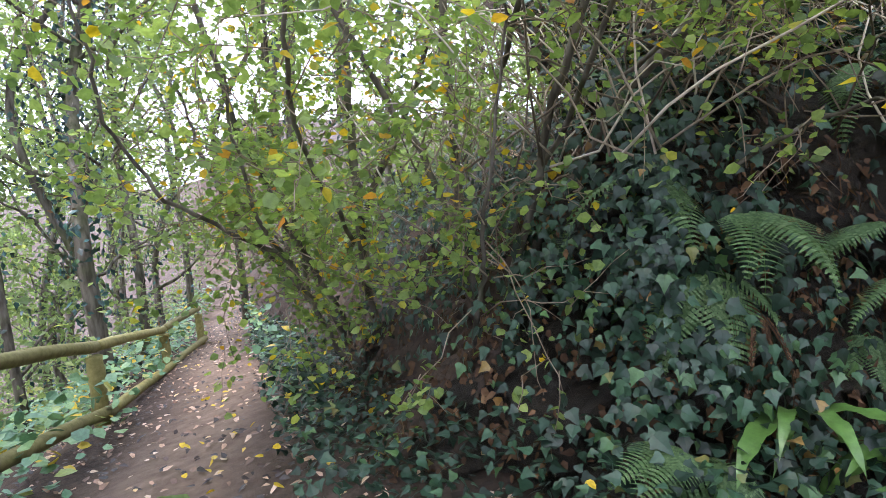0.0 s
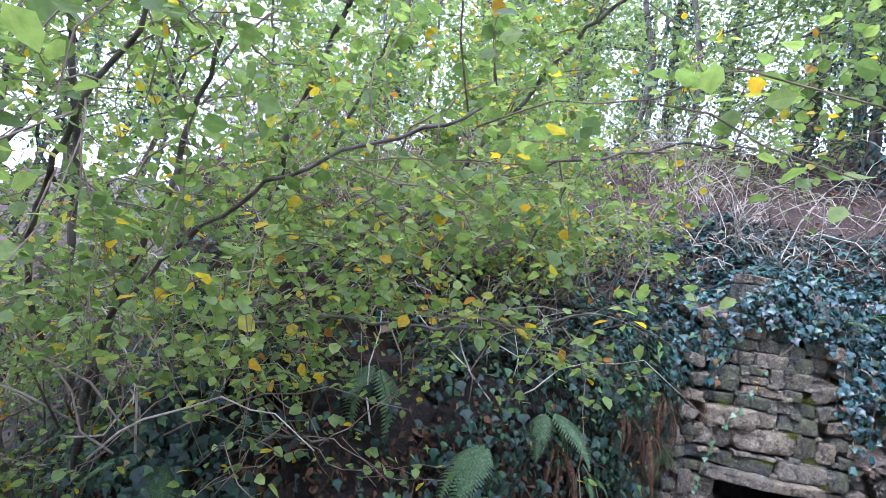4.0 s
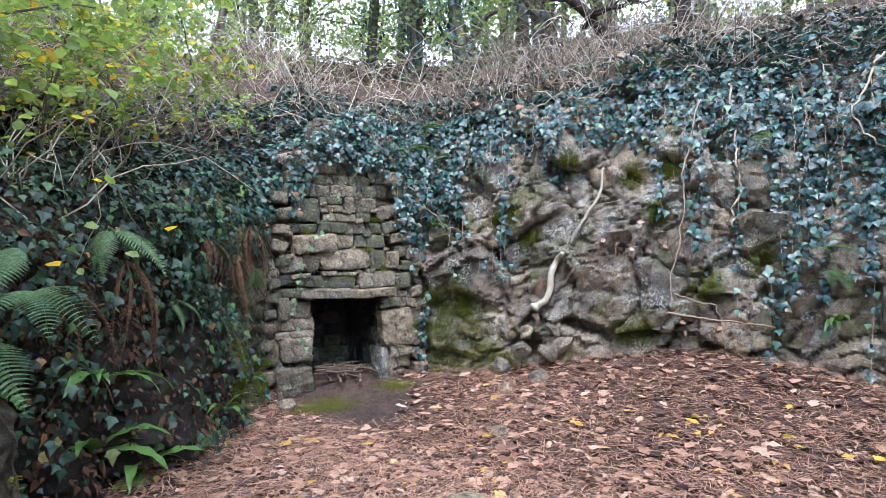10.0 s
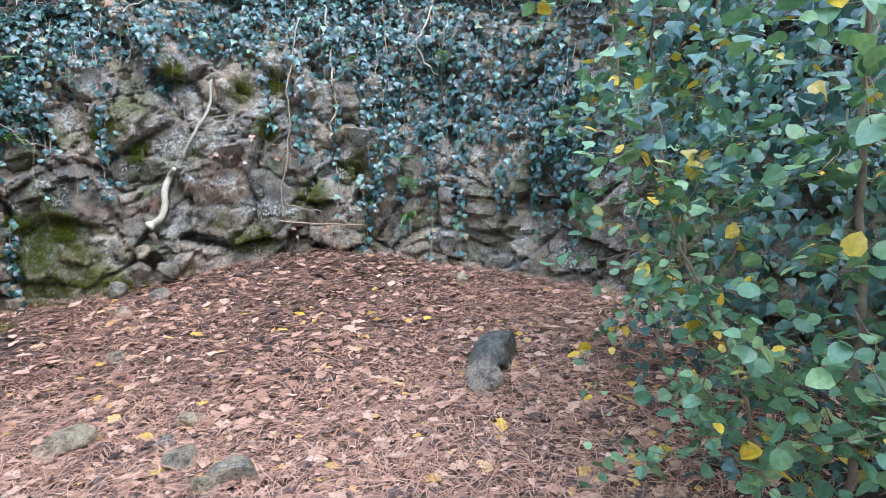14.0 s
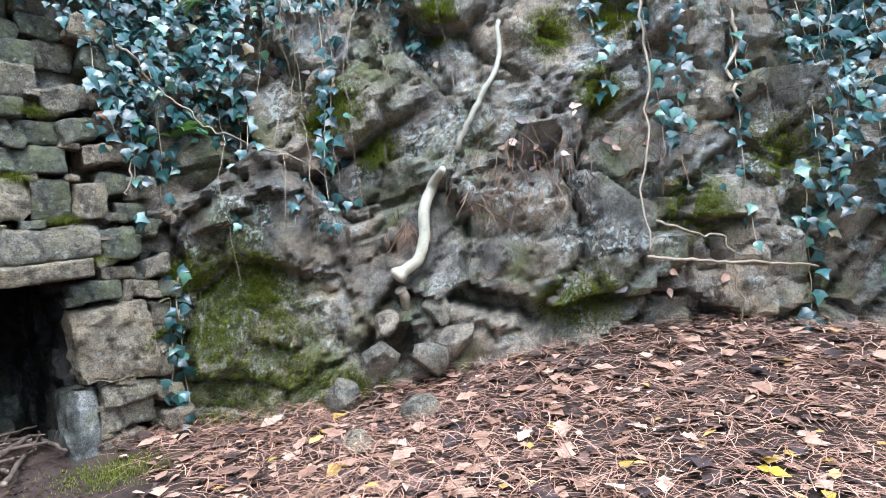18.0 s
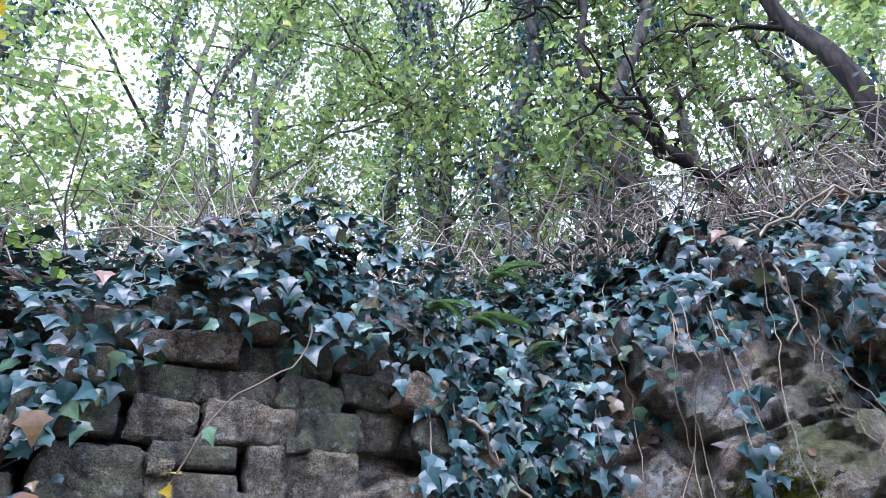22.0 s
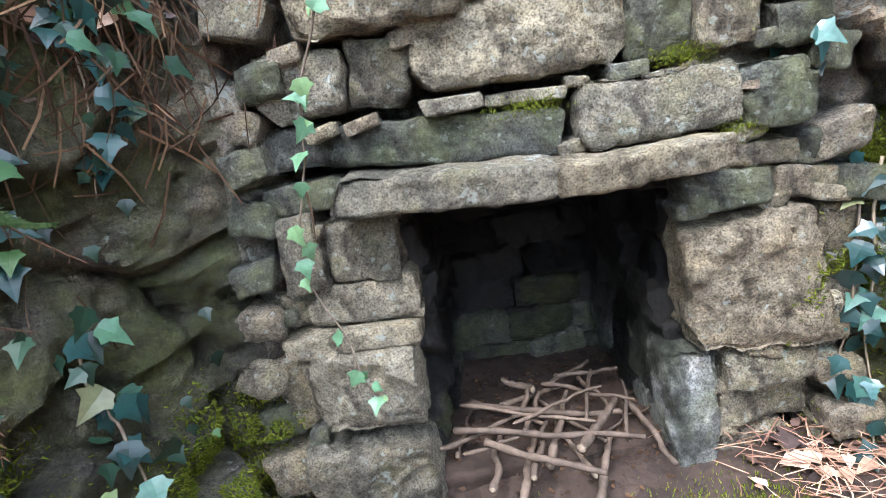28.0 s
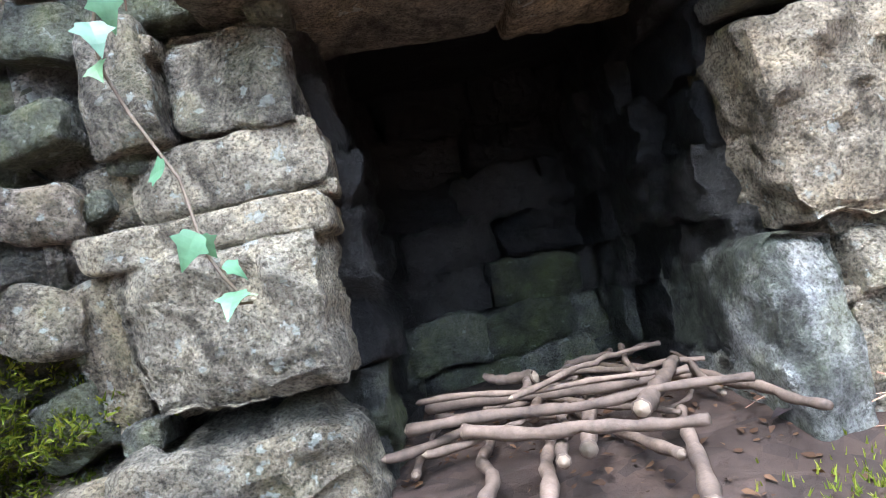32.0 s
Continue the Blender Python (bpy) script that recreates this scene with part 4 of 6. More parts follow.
for s, h0, h1, sd in ((s_of(9) + 0.02, 1.0, 0.72, 1), (s_of(9) - 0.12, 1.0, 0.55, 2), (s_of(9) - 0.3, 1.0, 0.5, 3), (s_of(11) + 0.06, 0.40, 0.02, 4), (s_of(11) + 0.12, 0.36, 0.02, 5), (s_of(11) + 0.02, 1.0, 0.5, 6),
                       (s_of(12) + 0.05, 1.0, 0.42, 7), (s_of(12) + 0.12, 1.0, 0.55, 8), (s_of(12) + 0.42, 1.0, 0.36, 9), (s_of(12) + 0.46, 1.0, 0.5, 10), (s_of(13) + 0.08, 1.0, 0.72, 11), (s_of(13) + 0.16, 1.0, 0.66, 12), (s_of(13) + 0.12, 0.95, 0.7, 13),
                       (s_of(14) - 0.06, 1.0, 0.5, 14), (s_of(14) + 0.14, 1.0, 0.38, 15), (s_of(14) + 0.2, 0.9, 0.42, 16), (s_of(14) + 0.5, 1.0, 0.2, 17), (s_of(14) + 0.7, 1.0, 0.3, 18), (s_of(15) + 0.1, 1.0, 0.15, 19), (s_of(15) + 0.35, 1.0, 0.1, 20), (s_of(15) + 0.6, 1.0, 0.1, 21),
                       (s_of(11) - 0.12, 1.0, 0.62, 22), (s_of(11) - 0.05, 1.0, 0.45, 23), (s_of(9) - 0.5, 0.95, 0.35, 24), (s_of(8) + 0.2, 0.95, 0.3, 25), (s_of(9) - 0.2, 0.45, 0.1, 26), (s_of(14) + 0.62, 0.35, 0.03, 27)):
    strand(s, h0, h1, sd)
g_ = np.random.default_rng(41)
for k in range(20):
    strand(g_.uniform(s_of(14) + 0.1, s_of(16) + 0.7), g_.uniform(0.8, 1.0), g_.uniform(0.18, 0.5), 60 + k, 0.05, 0.028)


# ferns
def frond_data(length, width, seed, material, droop=0.6, teeth=22):
    """An arching frond: a rib with pairs of pinnae, each a toothed blade."""
    g = np.random.default_rng(seed)
    t = np.linspace(0, 1, 26)
    rib = np.stack([0 * t, length * (t - 0.12 * droop * t**3), length * (0.38 * t - droop * 0.75 * t**2)], 1)
    vs, fs, k = [], [], 0
    rv, rf = tube(rib, np.linspace(0.004, 0.0012, 26), 4)
    vs.append(rv)
    fs += [tuple(q[:3]) for q in rf] + [(q[0], q[2], q[3]) for q in rf if q[2] != q[3]]
    k = len(rv)
    for u in np.linspace(0.12, 0.985, teeth):
        base = np.array([np.interp(u, t, rib[:, c]) for c in range(3)])
        w = width * np.interp(u, [0.1, 0.22, 0.38, 0.7, 1.0], [0.55, 0.92, 1.0, 0.62, 0.06]) * g.uniform(0.92, 1.05)
        step = length / teeth * 0.74
        for sgn in (-1, 1):
            lobes = max(3, int(w / 0.0085))
            tip = np.array([sgn * w, 0.34 * w, -0.28 * w])
            across = np.array([-0.34 * sgn, 1.0, 0.0])
            for j in range(lobes):
                x0, x1 = j / lobes, (j + 0.86) / lobes
                half = step * 0.62 * (1 - ((j + 0.5) / lobes) ** 1.7) + 0.0012
                m0, m1 = base + tip * [x0, x0, x0**2] + [0, 0, 0.012], base + tip * [x1, x1, x1**2] + [0, 0, 0.012]
                lean_ = np.array([sgn * 0.30 * half, 0.1 * half, 0])
                vs.append(np.array([m0, m1, m1 + across * half * 0.8 + lean_ - [0, 0, 0.15 * half], m0 + across * half + lean_, m1 - across * half * 0.8 + lean_ - [0, 0, 0.15 * half], m0 - across * half + lean_]))
                fs += [(k, k + 1, k + 2), (k, k + 2, k + 3), (k, k + 4, k + 1), (k, k + 5, k + 4)]
                k += 6
    return mesh_of("frond", np.concatenate(vs), np.array(fs), material)


FRONDS = [frond_data(l, w, i, FROND, d) for i, (l, w, d) in enumerate(((0.56, 0.135, 0.8), (0.48, 0.125, 1.0), (0.62, 0.15, 1.1), (0.42, 0.11, 0.65)))]
DEAD = [frond_data(0.5, 0.022, 40, DEADFERN, 1.3, 34), frond_data(0.42, 0.016, 41, DEADFERN, 1.6, 30), frond_data(0.6, 0.010, 42, DEADFERN, 1.1, 30)]
SMALLFROND = [frond_data(0.24, 0.055, 50, FROND, 0.8, 18), frond_data(0.2, 0.05, 51, FROND, 1.1, 16)]


def fern(place, aim, count, seed, size=1.0, spread=70, pitch=10, kinds=None, label="green lady fern with arching fronds on the bank", hang=False):
    """A crown of fronds that fans towards the aim (degrees from +y, clockwise positive)."""
    g = random.Random(seed)
    f = thing("fern", label, "fern", pose(*place), group="ferns on the bank")
    for i in range(count):
        yaw = -aim + g.uniform(-spread, spread) if count > 1 else -aim
        k = size * g.uniform(0.8, 1.2)
        m = pose(0, 0, 0.01, pitch + g.uniform(-18, 18), g.uniform(-12, 12), yaw) @ Matrix.Diagonal((k, k, k, 1))
        part("frond", g.choice(kinds or FRONDS), f, "", pose(*place) @ m)
    return f


def wall_place(i, ds, h, off=0.03):
    p, n = on_wall(np.array([s_of(i) + ds]), np.array([h]))
    return tuple(p[0] + np.append(n[0, :2], 0.2) * off)


g_fern = random.Random(8)
for i, ds, h, aim, c, size, sd, pit in ((6, 0.25, 0.62, 190, 6, 1.0, 1, 15), (6, -0.3, 0.66, 185, 6, 1.0, 2, 12), (5, 0.35, 0.55, 180, 6, 1.0, 3, 10), (7, -0.25, 0.80, 150, 5, 1.0, 4, 5), (7, 0.3, 0.85, 140, 5, 0.9, 5, 10), (5, -0.2, 0.75, 190, 5, 0.9, 6, 15),
                                 (5, 0.1, 0.25, 190, 5, 0.95, 7, 20), (6, -0.5, 0.22, 185, 5, 1.0, 8, 25), (6, -0.25, 0.15, 180, 4, 0.8, 9, 25), (8, 0.0, 0.95, 160, 5, 0.8, 10, 10), (8, 0.35, 0.92, 160, 4, 0.75, 11, -30), (9, -0.50, 0.82, 165, 1, 0.8, 12, -65), (9, -0.42, 0.66, 160, 1, 0.7, 13, -70),
                                 (4, 0.3, 0.6, 200, 5, 0.9, 14, 15), (4, -0.3, 0.8, 200, 5, 0.9, 15, 15), (6, 0.45, 0.98, 180, 5, 0.9, 16, 15), (7, 0.0, 1.08, 190, 5, 0.9, 17, 25), (5, 0.5, 1.0, 190, 5, 0.9, 18, 20), (6, 0.0, 0.42, 200, 4, 0.7, 19, 0), (8, -0.25, 0.6, 150, 3, 0.6, 20, -10)):
    fern(wall_place(i, ds, h, 0.10), aim, max(2, c - 2), sd, size * 0.66, 80, pit + g_fern.uniform(-55, -15))
for i, ds, h, aim, c, sd in ((11, 0.02, 0.93, 180, 3, 31), (12, -0.06, 0.86, 200, 2, 32), (14, 0.95, 0.42, 220, 3, 33), (14, 1.0, 0.36, 230, 3, 34), (11, 0.1, 1.0, 180, 3, 35), (15, 0.5, 0.8, 240, 3, 36), (10, 0.9, 0.9, 180, 2, 37), (14, 0.6, 0.75, 230, 2, 38)):
    fern(wall_place(i, ds, h, 0.05), aim, c, sd, 1.0, 60, -5, SMALLFROND, "small hanging fern rooted in the rock")
fern((-1.98, -1.90, 0.66), 185, 3, 91, 0.7, 60, -12)
fern((-1.80, -1.76, 0.80), 160, 3, 92, 0.65, 60, -10)
fern((-2.35, -2.15, 0.58), 190, 3, 93, 0.6, 70, -20)
for i, ds, h, aim, c, sd in ((6, 0.3, 0.55, 180, 7, 51), (7, 0.0, 0.7, 160, 7, 52), (7, 0.35, 0.75, 150, 8, 53), (8, 0.1, 0.8, 160, 8, 54), (9, -0.35, 0.80, 175, 3, 55), (5, 0.4, 0.5, 180, 6, 56), (8, 0.25, 0.7, 165, 4, 57), (6, -0.1, 0.5, 180, 6, 58)):
    fern(wall_place(i, ds, h, 0.08), aim, c, sd, 0.8, 60, -55, DEAD, "withered rust-brown fern hanging down the bank")


def tongue_data(length, width, seed, droop):
    """A strap-like leaf with a rippled edge."""
    t = np.linspace(0, 1, 16)
    w = width * np.clip(np.sin(np.pi * (0.08 + 0.92 * t) ** 0.7) ** 0.5, 0, 1) * (1 - t**6)
    mid = np.stack([0 * t, length * (t - 0.2 * droop * t**3), length * (0.55 * t - droop * 0.8 * t**2)], 1)
    wave = 0.16 * width * np.sin(t * 26 + seed)
    a, b = mid + np.stack([w, 0 * t, 0.25 * w + wave], 1), mid + np.stack([-w, 0 * t, 0.25 * w - wave], 1)
    n = len(t)
    f = []
    for i in range(n - 1):
        f += [(i, i + 1, n + i + 1, n + i), (2 * n + i, 2 * n + i + 1, i + 1, i)]
    return mesh_of("blade", np.concatenate([mid, a, b]), np.array(f), TONGUE, True)


BLADES = [tongue_data(0.34, 0.03, 1, 1.0), tongue_data(0.28, 0.026, 2, 1.3), tongue_data(0.38, 0.032, 3, 0.8), tongue_data(0.22, 0.024, 4, 1.1)]


def tongue_fern(place, aim, count, seed, size=1.0):
    g = random.Random(seed)
    f = thing("strap_leaved_fern", "glossy green strap-leaved fern at the rock's foot", "fern", pose(*place), group="strap-leaved ferns")
    for i in range(count):
        k = size * g.uniform(0.7, 1.1)
        part("blade", g.choice(BLADES), f, "", pose(*place) @ pose(0, 0, 0, g.uniform(-15, 30), g.uniform(-10, 10), -aim + g.uniform(-85, 85)) @ Matrix.Diagonal((k, k, k, 1)))


for i, ds, h, aim, c, sd, size in ((6, 0.15, 0.14, 190, 9, 1, 1.1), (6, 0.0, 0.22, 185, 8, 2, 1.1), (6, -0.2, 0.10, 190, 7, 3, 0.9), (7, 0.1, 0.22, 150, 8, 4, 1.0), (7, 0.25, 0.12, 145, 8, 5, 1.0), (7, 0.15, 0.42, 150, 7, 6, 1.0), (8, -0.1, 0.2, 150, 6, 7, 0.8), (5, 0.45, 0.3, 190, 6, 8, 1.0), (11, 0.13, 0.62, 190, 6, 9, 0.75), (14, 1.0, 0.22, 230, 4, 10, 0.8), (9, -0.25, 0.2, 160, 5, 11, 0.5), (9, -0.05, 0.9, 170, 4, 12, 0.7)):
    tongue_fern(wall_place(i, ds, h, 0.04), aim, c, sd, size)


# hazel and hedge
def bush(name, label, category, stems, leaves, leaf_size, material, seed, twig_every=0.14, template=None, twig_len=0.45, bark=None, tint=None, flat=0.8, bare_foot=None):
    """A bush: each stem a part, side twigs one part, leaves one part; few leaves on its side by the oven below the height bare_foot."""
    g = np.random.default_rng(seed)
    b = thing(name, label, category, pose(*stems[0][0][0]))
    ends, twigs = [], []
    for line, r in stems:
        q = curve_points(line, 30, 0.05, int(g.integers(1e6)))
        part("stem", tubes_mesh("stem", [tube(q, np.linspace(r, r * 0.3, 30), 7)], bark or BARK), b)
        length = np.linalg.norm(np.diff(q, axis=0), axis=1).sum()
        for t in np.arange(0.18, 1.0, twig_every / length):
            o = q[int(t * 29)]
            d = g.normal(0, 1, 3) + [0, 0, 0.25]
            d /= np.linalg.norm(d)
            tl = twig_len * g.uniform(0.5, 1.25)
            w = o + np.linspace(0, 1, 7)[:, None] * d * tl + np.cumsum(g.normal(0, 0.02, (7, 3)), 0)
            w[:, 2] -= 0.12 * tl * np.linspace(0, 1, 7) ** 2
            twigs.append(tube(w, np.linspace(max(0.0025, r * 0.22), 0.0012, 7), 4))
            ends.append(w[2:])
            for _ in range(2):
                d2 = d + g.normal(0, 0.7, 3)
                d2 /= np.linalg.norm(d2)
                o2 = w[int(g.integers(2, 6))]
                w2 = o2 + np.linspace(0, 1, 5)[:, None] * d2 * tl * 0.6 + np.cumsum(g.normal(0, 0.012, (5, 3)), 0)
                twigs.append(tube(w2, np.linspace(0.002, 0.001, 5), 3))
                ends.append(w2[1:])
    part("twigs", tubes_mesh("twigs", twigs, TWIG), b, kind="stuff")
    e = np.concatenate(ends)
    p = e[g.integers(0, len(e), leaves)] + g.normal(0, 0.03, (leaves, 3))
    if bare_foot is not None:
        p = p[g.random(leaves) < np.where(p[:, 0] > -3.6, np.clip((p[:, 2] - bare_foot) * 2.5 + 1, 0.3, 1), 1)]
        leaves = len(p)
    n = g.normal(0, 0.5, (leaves, 3)) + [0, 0, flat]
    me = scatter("leaves", template or ROUND_LEAF, p, turns(n, g.uniform(0, 6.28, leaves), g.uniform(*leaf_size, leaves)), material)
    part("leaves", me, b, kind="stuff")
    return b


bush("hazel_bush", "large hazel bush with green and yellowing leaves beside the path", "bush", [
    ([(-3.67, -1.85, -0.1), (-3.55, -1.85, 0.4), (-3.40, -1.86, 0.8), (-3.2, -1.9, 1.15), (-2.8, -1.9, 1.55), (-2.3, -1.7, 2.0), (-1.9, -1.5, 2.35)], 0.032),
    ([(-3.67, -1.80, -0.1), (-3.7, -1.9, 0.5), (-3.9, -2.0, 1.0), (-4.15, -2.15, 1.5), (-4.4, -2.3, 2.2)], 0.02),
    ([(-3.70, -1.75, -0.1), (-3.5, -1.95, 0.6), (-3.3, -2.2, 1.2), (-3.0, -2.45, 1.8), (-2.8, -2.6, 2.3)], 0.02),
    ([(-4.35, -1.55, -0.1), (-4.4, -1.6, 0.6), (-4.5, -1.5, 1.4), (-4.55, -1.5, 2.4), (-4.6, -1.4, 3.2)], 0.028),
    ([(-4.4, -1.55, -0.2), (-4.6, -1.8, 0.3), (-4.9, -2.0, 0.8), (-5.1, -2.0, 1.3)], 0.016),
    ([(-4.3, -1.6, -0.2), (-4.35, -2.0, 0.3), (-4.4, -2.3, 0.7), (-4.35, -2.5, 1.2)], 0.014),
    ([(-3.7, -1.9, -0.1), (-3.6, -2.2, 0.4), (-3.5, -2.4, 0.8), (-3.4, -2.5, 1.3)], 0.012),
    ([(-3.6, -1.8, 0.0), (-3.1, -1.8, 0.6), (-2.7, -2.0, 0.95), (-2.4, -2.2, 1.05)], 0.012),
    ([(-5.3, -0.8, 0.0), (-5.4, -0.9, 0.9), (-5.4, -1.0, 1.8), (-5.3, -1.1, 2.6)], 0.024),
    ([(-5.3, -0.8, 0.0), (-5.7, -0.9, 0.7), (-6.0, -0.9, 1.3), (-6.1, -0.8, 2.0)], 0.02),
    ([(-4.9, -1.0, 0.3), (-4.5, -0.9, 1.2), (-4.1, -0.9, 2.2), (-3.8, -1.0, 3.0)], 0.024),
    ([(-3.5, -1.4, 0.6), (-3.2, -1.3, 1.4), (-2.9, -1.3, 2.2), (-2.6, -1.4, 2.9)], 0.02),
    ([(-3.2, -1.2, 0.8), (-3.0, -1.6, 1.7), (-2.7, -2.0, 2.5), (-2.3, -2.4, 3.1)], 0.022), ([(-4.0, -1.3, 0.4), (-3.9, -1.6, 1.6), (-3.7, -2.1, 2.6), (-3.4, -2.6, 3.3)], 0.024), ([(-2.9, -1.0, 1.0), (-2.4, -1.2, 1.9), (-1.9, -1.6, 2.6), (-1.5, -1.9, 2.9)], 0.02),
    ([(-4.6, -1.4, 0.0), (-4.8, -1.9, 0.9), (-4.9, -2.2, 1.9), (-4.8, -2.4, 2.9)], 0.02),
    ([(-3.4, -2.0, 0.9), (-3.0, -2.5, 1.45), (-2.5, -2.85, 1.8), (-2.0, -3.0, 2.0)], 0.010), ([(-3.5, -2.2, 1.2), (-3.1, -2.8, 1.7), (-2.7, -3.1, 2.05), (-2.35, -3.2, 2.3)], 0.010),
    ([(-3.2, -1.9, 1.15), (-2.6, -2.3, 1.45), (-2.1, -2.45, 1.5), (-1.6, -2.4, 1.62)], 0.009), ([(-3.0, -2.0, 1.35), (-2.4, -2.2, 1.8), (-1.7, -2.3, 2.1), (-1.2, -2.3, 2.2)], 0.009),
    ([(-4.2, -2.0, 0.6), (-4.0, -2.6, 1.0), (-3.8, -2.9, 1.4), (-3.6, -3.0, 1.9)], 0.010), ([(-4.5, -2.0, 0.5), (-4.6, -2.5, 0.8), (-4.6, -2.8, 1.2), (-4.5, -2.9, 1.7)], 0.010)], 29000, (0.020, 0.046), HAZEL, 11, 0.07, MID_LEAF, bare_foot=1.35)
bush("hazel_saplings", "thicket of slender hazel saplings with pale green leaves on the bank", "bush", [
    ([(-2.3, -0.6, 1.2), (-2.4, -0.7, 2.0), (-2.5, -0.8, 2.9), (-2.5, -0.9, 3.8)], 0.016),
    ([(-1.8, 0.2, 1.6), (-1.9, 0.1, 2.4), (-2.0, 0.0, 3.4)], 0.014), ([(-3.0, 0.3, 1.6), (-3.0, 0.2, 2.6), (-3.1, 0.1, 3.8)], 0.018),
    ([(-2.2, 1.2, 2.2), (-2.2, 1.2, 3.2), (-2.3, 1.1, 4.2)], 0.015), ([(-1.3, 0.9, 2.0), (-1.4, 0.9, 2.7), (-1.5, 0.8, 3.5)], 0.012),
    ([(-3.6, -0.4, 1.3), (-3.6, -0.5, 2.4), (-3.7, -0.6, 3.6)], 0.018), ([(-1.9, -0.6, 1.4), (-1.8, -0.9, 1.9), (-1.6, -1.2, 2.3)], 0.01), ([(-2.6, -0.2, 1.3), (-2.6, -0.4, 2.0), (-2.5, -0.7, 2.6)], 0.012), ([(-1.5, -0.2, 1.5), (-1.6, -0.3, 2.1), (-1.7, -0.5, 2.7)], 0.012), ([(-2.9, -0.9, 1.2), (-3.0, -1.2, 1.7), (-3.0, -1.5, 2.2)], 0.012), ([(-1.1, 0.3, 1.7), (-1.1, 0.2, 2.2), (-1.2, 0.0, 2.7)], 0.01)], 17000, (0.024, 0.048), HAZEL, 12, 0.07, MID_LEAF, 0.5)
bush("hedge", "tangled hedge of hazel and bramble with a few yellow leaves", "hedge", [
    ([(0.75, -5.0, -0.5), (0.55, -4.98, 0.2), (0.42, -4.95, 0.9), (0.3, -4.95, 1.5), (0.2, -4.9, 2.3)], 0.016),
    ([(0.9, -5.2, -0.5), (0.6, -5.2, 0.4), (0.2, -5.3, 1.0), (-0.2, -5.35, 1.5)], 0.012),
    ([(0.9, -4.9, -0.5), (0.8, -4.7, 0.1), (0.65, -4.5, 0.6), (0.55, -4.4, 1.0)], 0.010), ([(1.2, -4.7, -0.5), (1.25, -4.5, 0.4), (1.2, -4.35, 1.1), (1.05, -4.3, 1.7)], 0.012),
    ([(1.0, -5.5, -0.4), (0.6, -5.6, 0.6), (0.2, -5.7, 1.4), (-0.1, -5.7, 2.2)], 0.014), ([(1.5, -4.4, -0.3), (1.5, -4.2, 0.6), (1.4, -4.1, 1.3), (1.3, -4.1, 1.9)], 0.012),
    ([(0.6, -5.3, -0.5), (0.2, -5.35, 0.0), (-0.1, -5.35, 0.4), (-0.3, -5.3, 0.6)], 0.008), ([(1.7, -4.6, 0.0), (1.6, -4.5, 0.9), (1.5, -4.5, 1.8), (1.3, -4.6, 2.6)], 0.014),
    ([(1.0, -4.9, -0.5), (0.7, -4.75, -0.2), (0.5, -4.65, 0.1), (0.4, -4.6, 0.3)], 0.008)], 3800, (0.034, 0.075), BRAMBLE, 13, 0.10, None, 0.36, TWIG)
p_, n_ = rng.uniform((0.45, -5.9, -0.45), (1.7, -4.2, 1.8), (4200, 3)), None
keep_ = (p_[:, 0] + 0.35 * p_[:, 2] * 0.4 > 0.85 + 0.25 * np.sin(p_[:, 2] * 4)) & (p_[:, 1] < -4.25 + 0.3 * np.sin(p_[:, 0] * 5))
p_ = p_[keep_]
n_ = rng.normal(0, 0.45, p_.shape) + [-0.7, 0.45, 0.5]
thing("ivy_hedge", "broad dark ivy leaves filling the hedge", "ivy", kind="stuff", data=scatter("ivy_hedge", IVY_LEAF, p_, turns(n_, np.pi + rng.normal(0, 0.7, len(p_)), rng.uniform(0.03, 0.065, len(p_))), HEDGEIVY))

g_ = np.random.default_rng(31)
bush("thicket", "thicket of thin grey twigs with sparse leaves behind the hedge", "bush", [([(x, y, -0.5), (x + g_.normal(0, 0.15), y + g_.normal(0, 0.15), 0.5), (x + g_.normal(0, 0.3), y + g_.normal(0, 0.3), 1.4), (x + g_.normal(0, 0.5), y + g_.normal(0, 0.5), 2.5)], 0.011) for x, y in zip(g_.uniform(0.1, 2.2, 12), g_.uniform(-7.0, -5.6, 12))], 1500, (0.035, 0.06), BRAMBLE, 32, 0.10, MID_LEAF, 0.5, TWIG)

# ---- fence ----
fence = thing("fence", "rustic two-rail fence of weathered round poles along the path", "fence", pose(-6.62, -1.42, -1.25))


def pole(name, a, b, r, seed, parent):
    line = curve_points([a, tuple((np.array(a) + np.array(b)) / 2 + [0, 0, 0.012]), b], 12, 0.01, seed)
    return part(name, tubes_mesh(name, [tube(line, r * (1 + 0.06 * np.sin(np.arange(12) * 1.7 + seed)), 12)], RAIL), parent)


for k, (x, y) in enumerate(((-6.66, -1.40), (-8.50, 0.76), (-9.62, 2.36), (-5.22, -3.38))):
    z = float(ground_z(np.array([x]), np.array([y]))[0])
    zt = (-0.36, -0.98, -1.22, 0.27)[k]
    pole("post", (x, y, z - 0.2), (x - 0.03, y, zt), 0.055, k, fence)
TOPS = ((-5.20, -3.40, 0.29), (-6.74, -1.36, -0.31), (-8.58, 0.80, -0.94), (-9.72, 2.44, -1.16))
LOWS = ((-5.28, -3.36, -0.22), (-6.62, -1.36, -0.76), (-8.46, 0.80, -1.35), (-9.62, 2.44, -1.62))
for line in (TOPS, LOWS):
    for k in range(3):
        pole("rail", line[k], line[k + 1], 0.042, k + 9, fence)


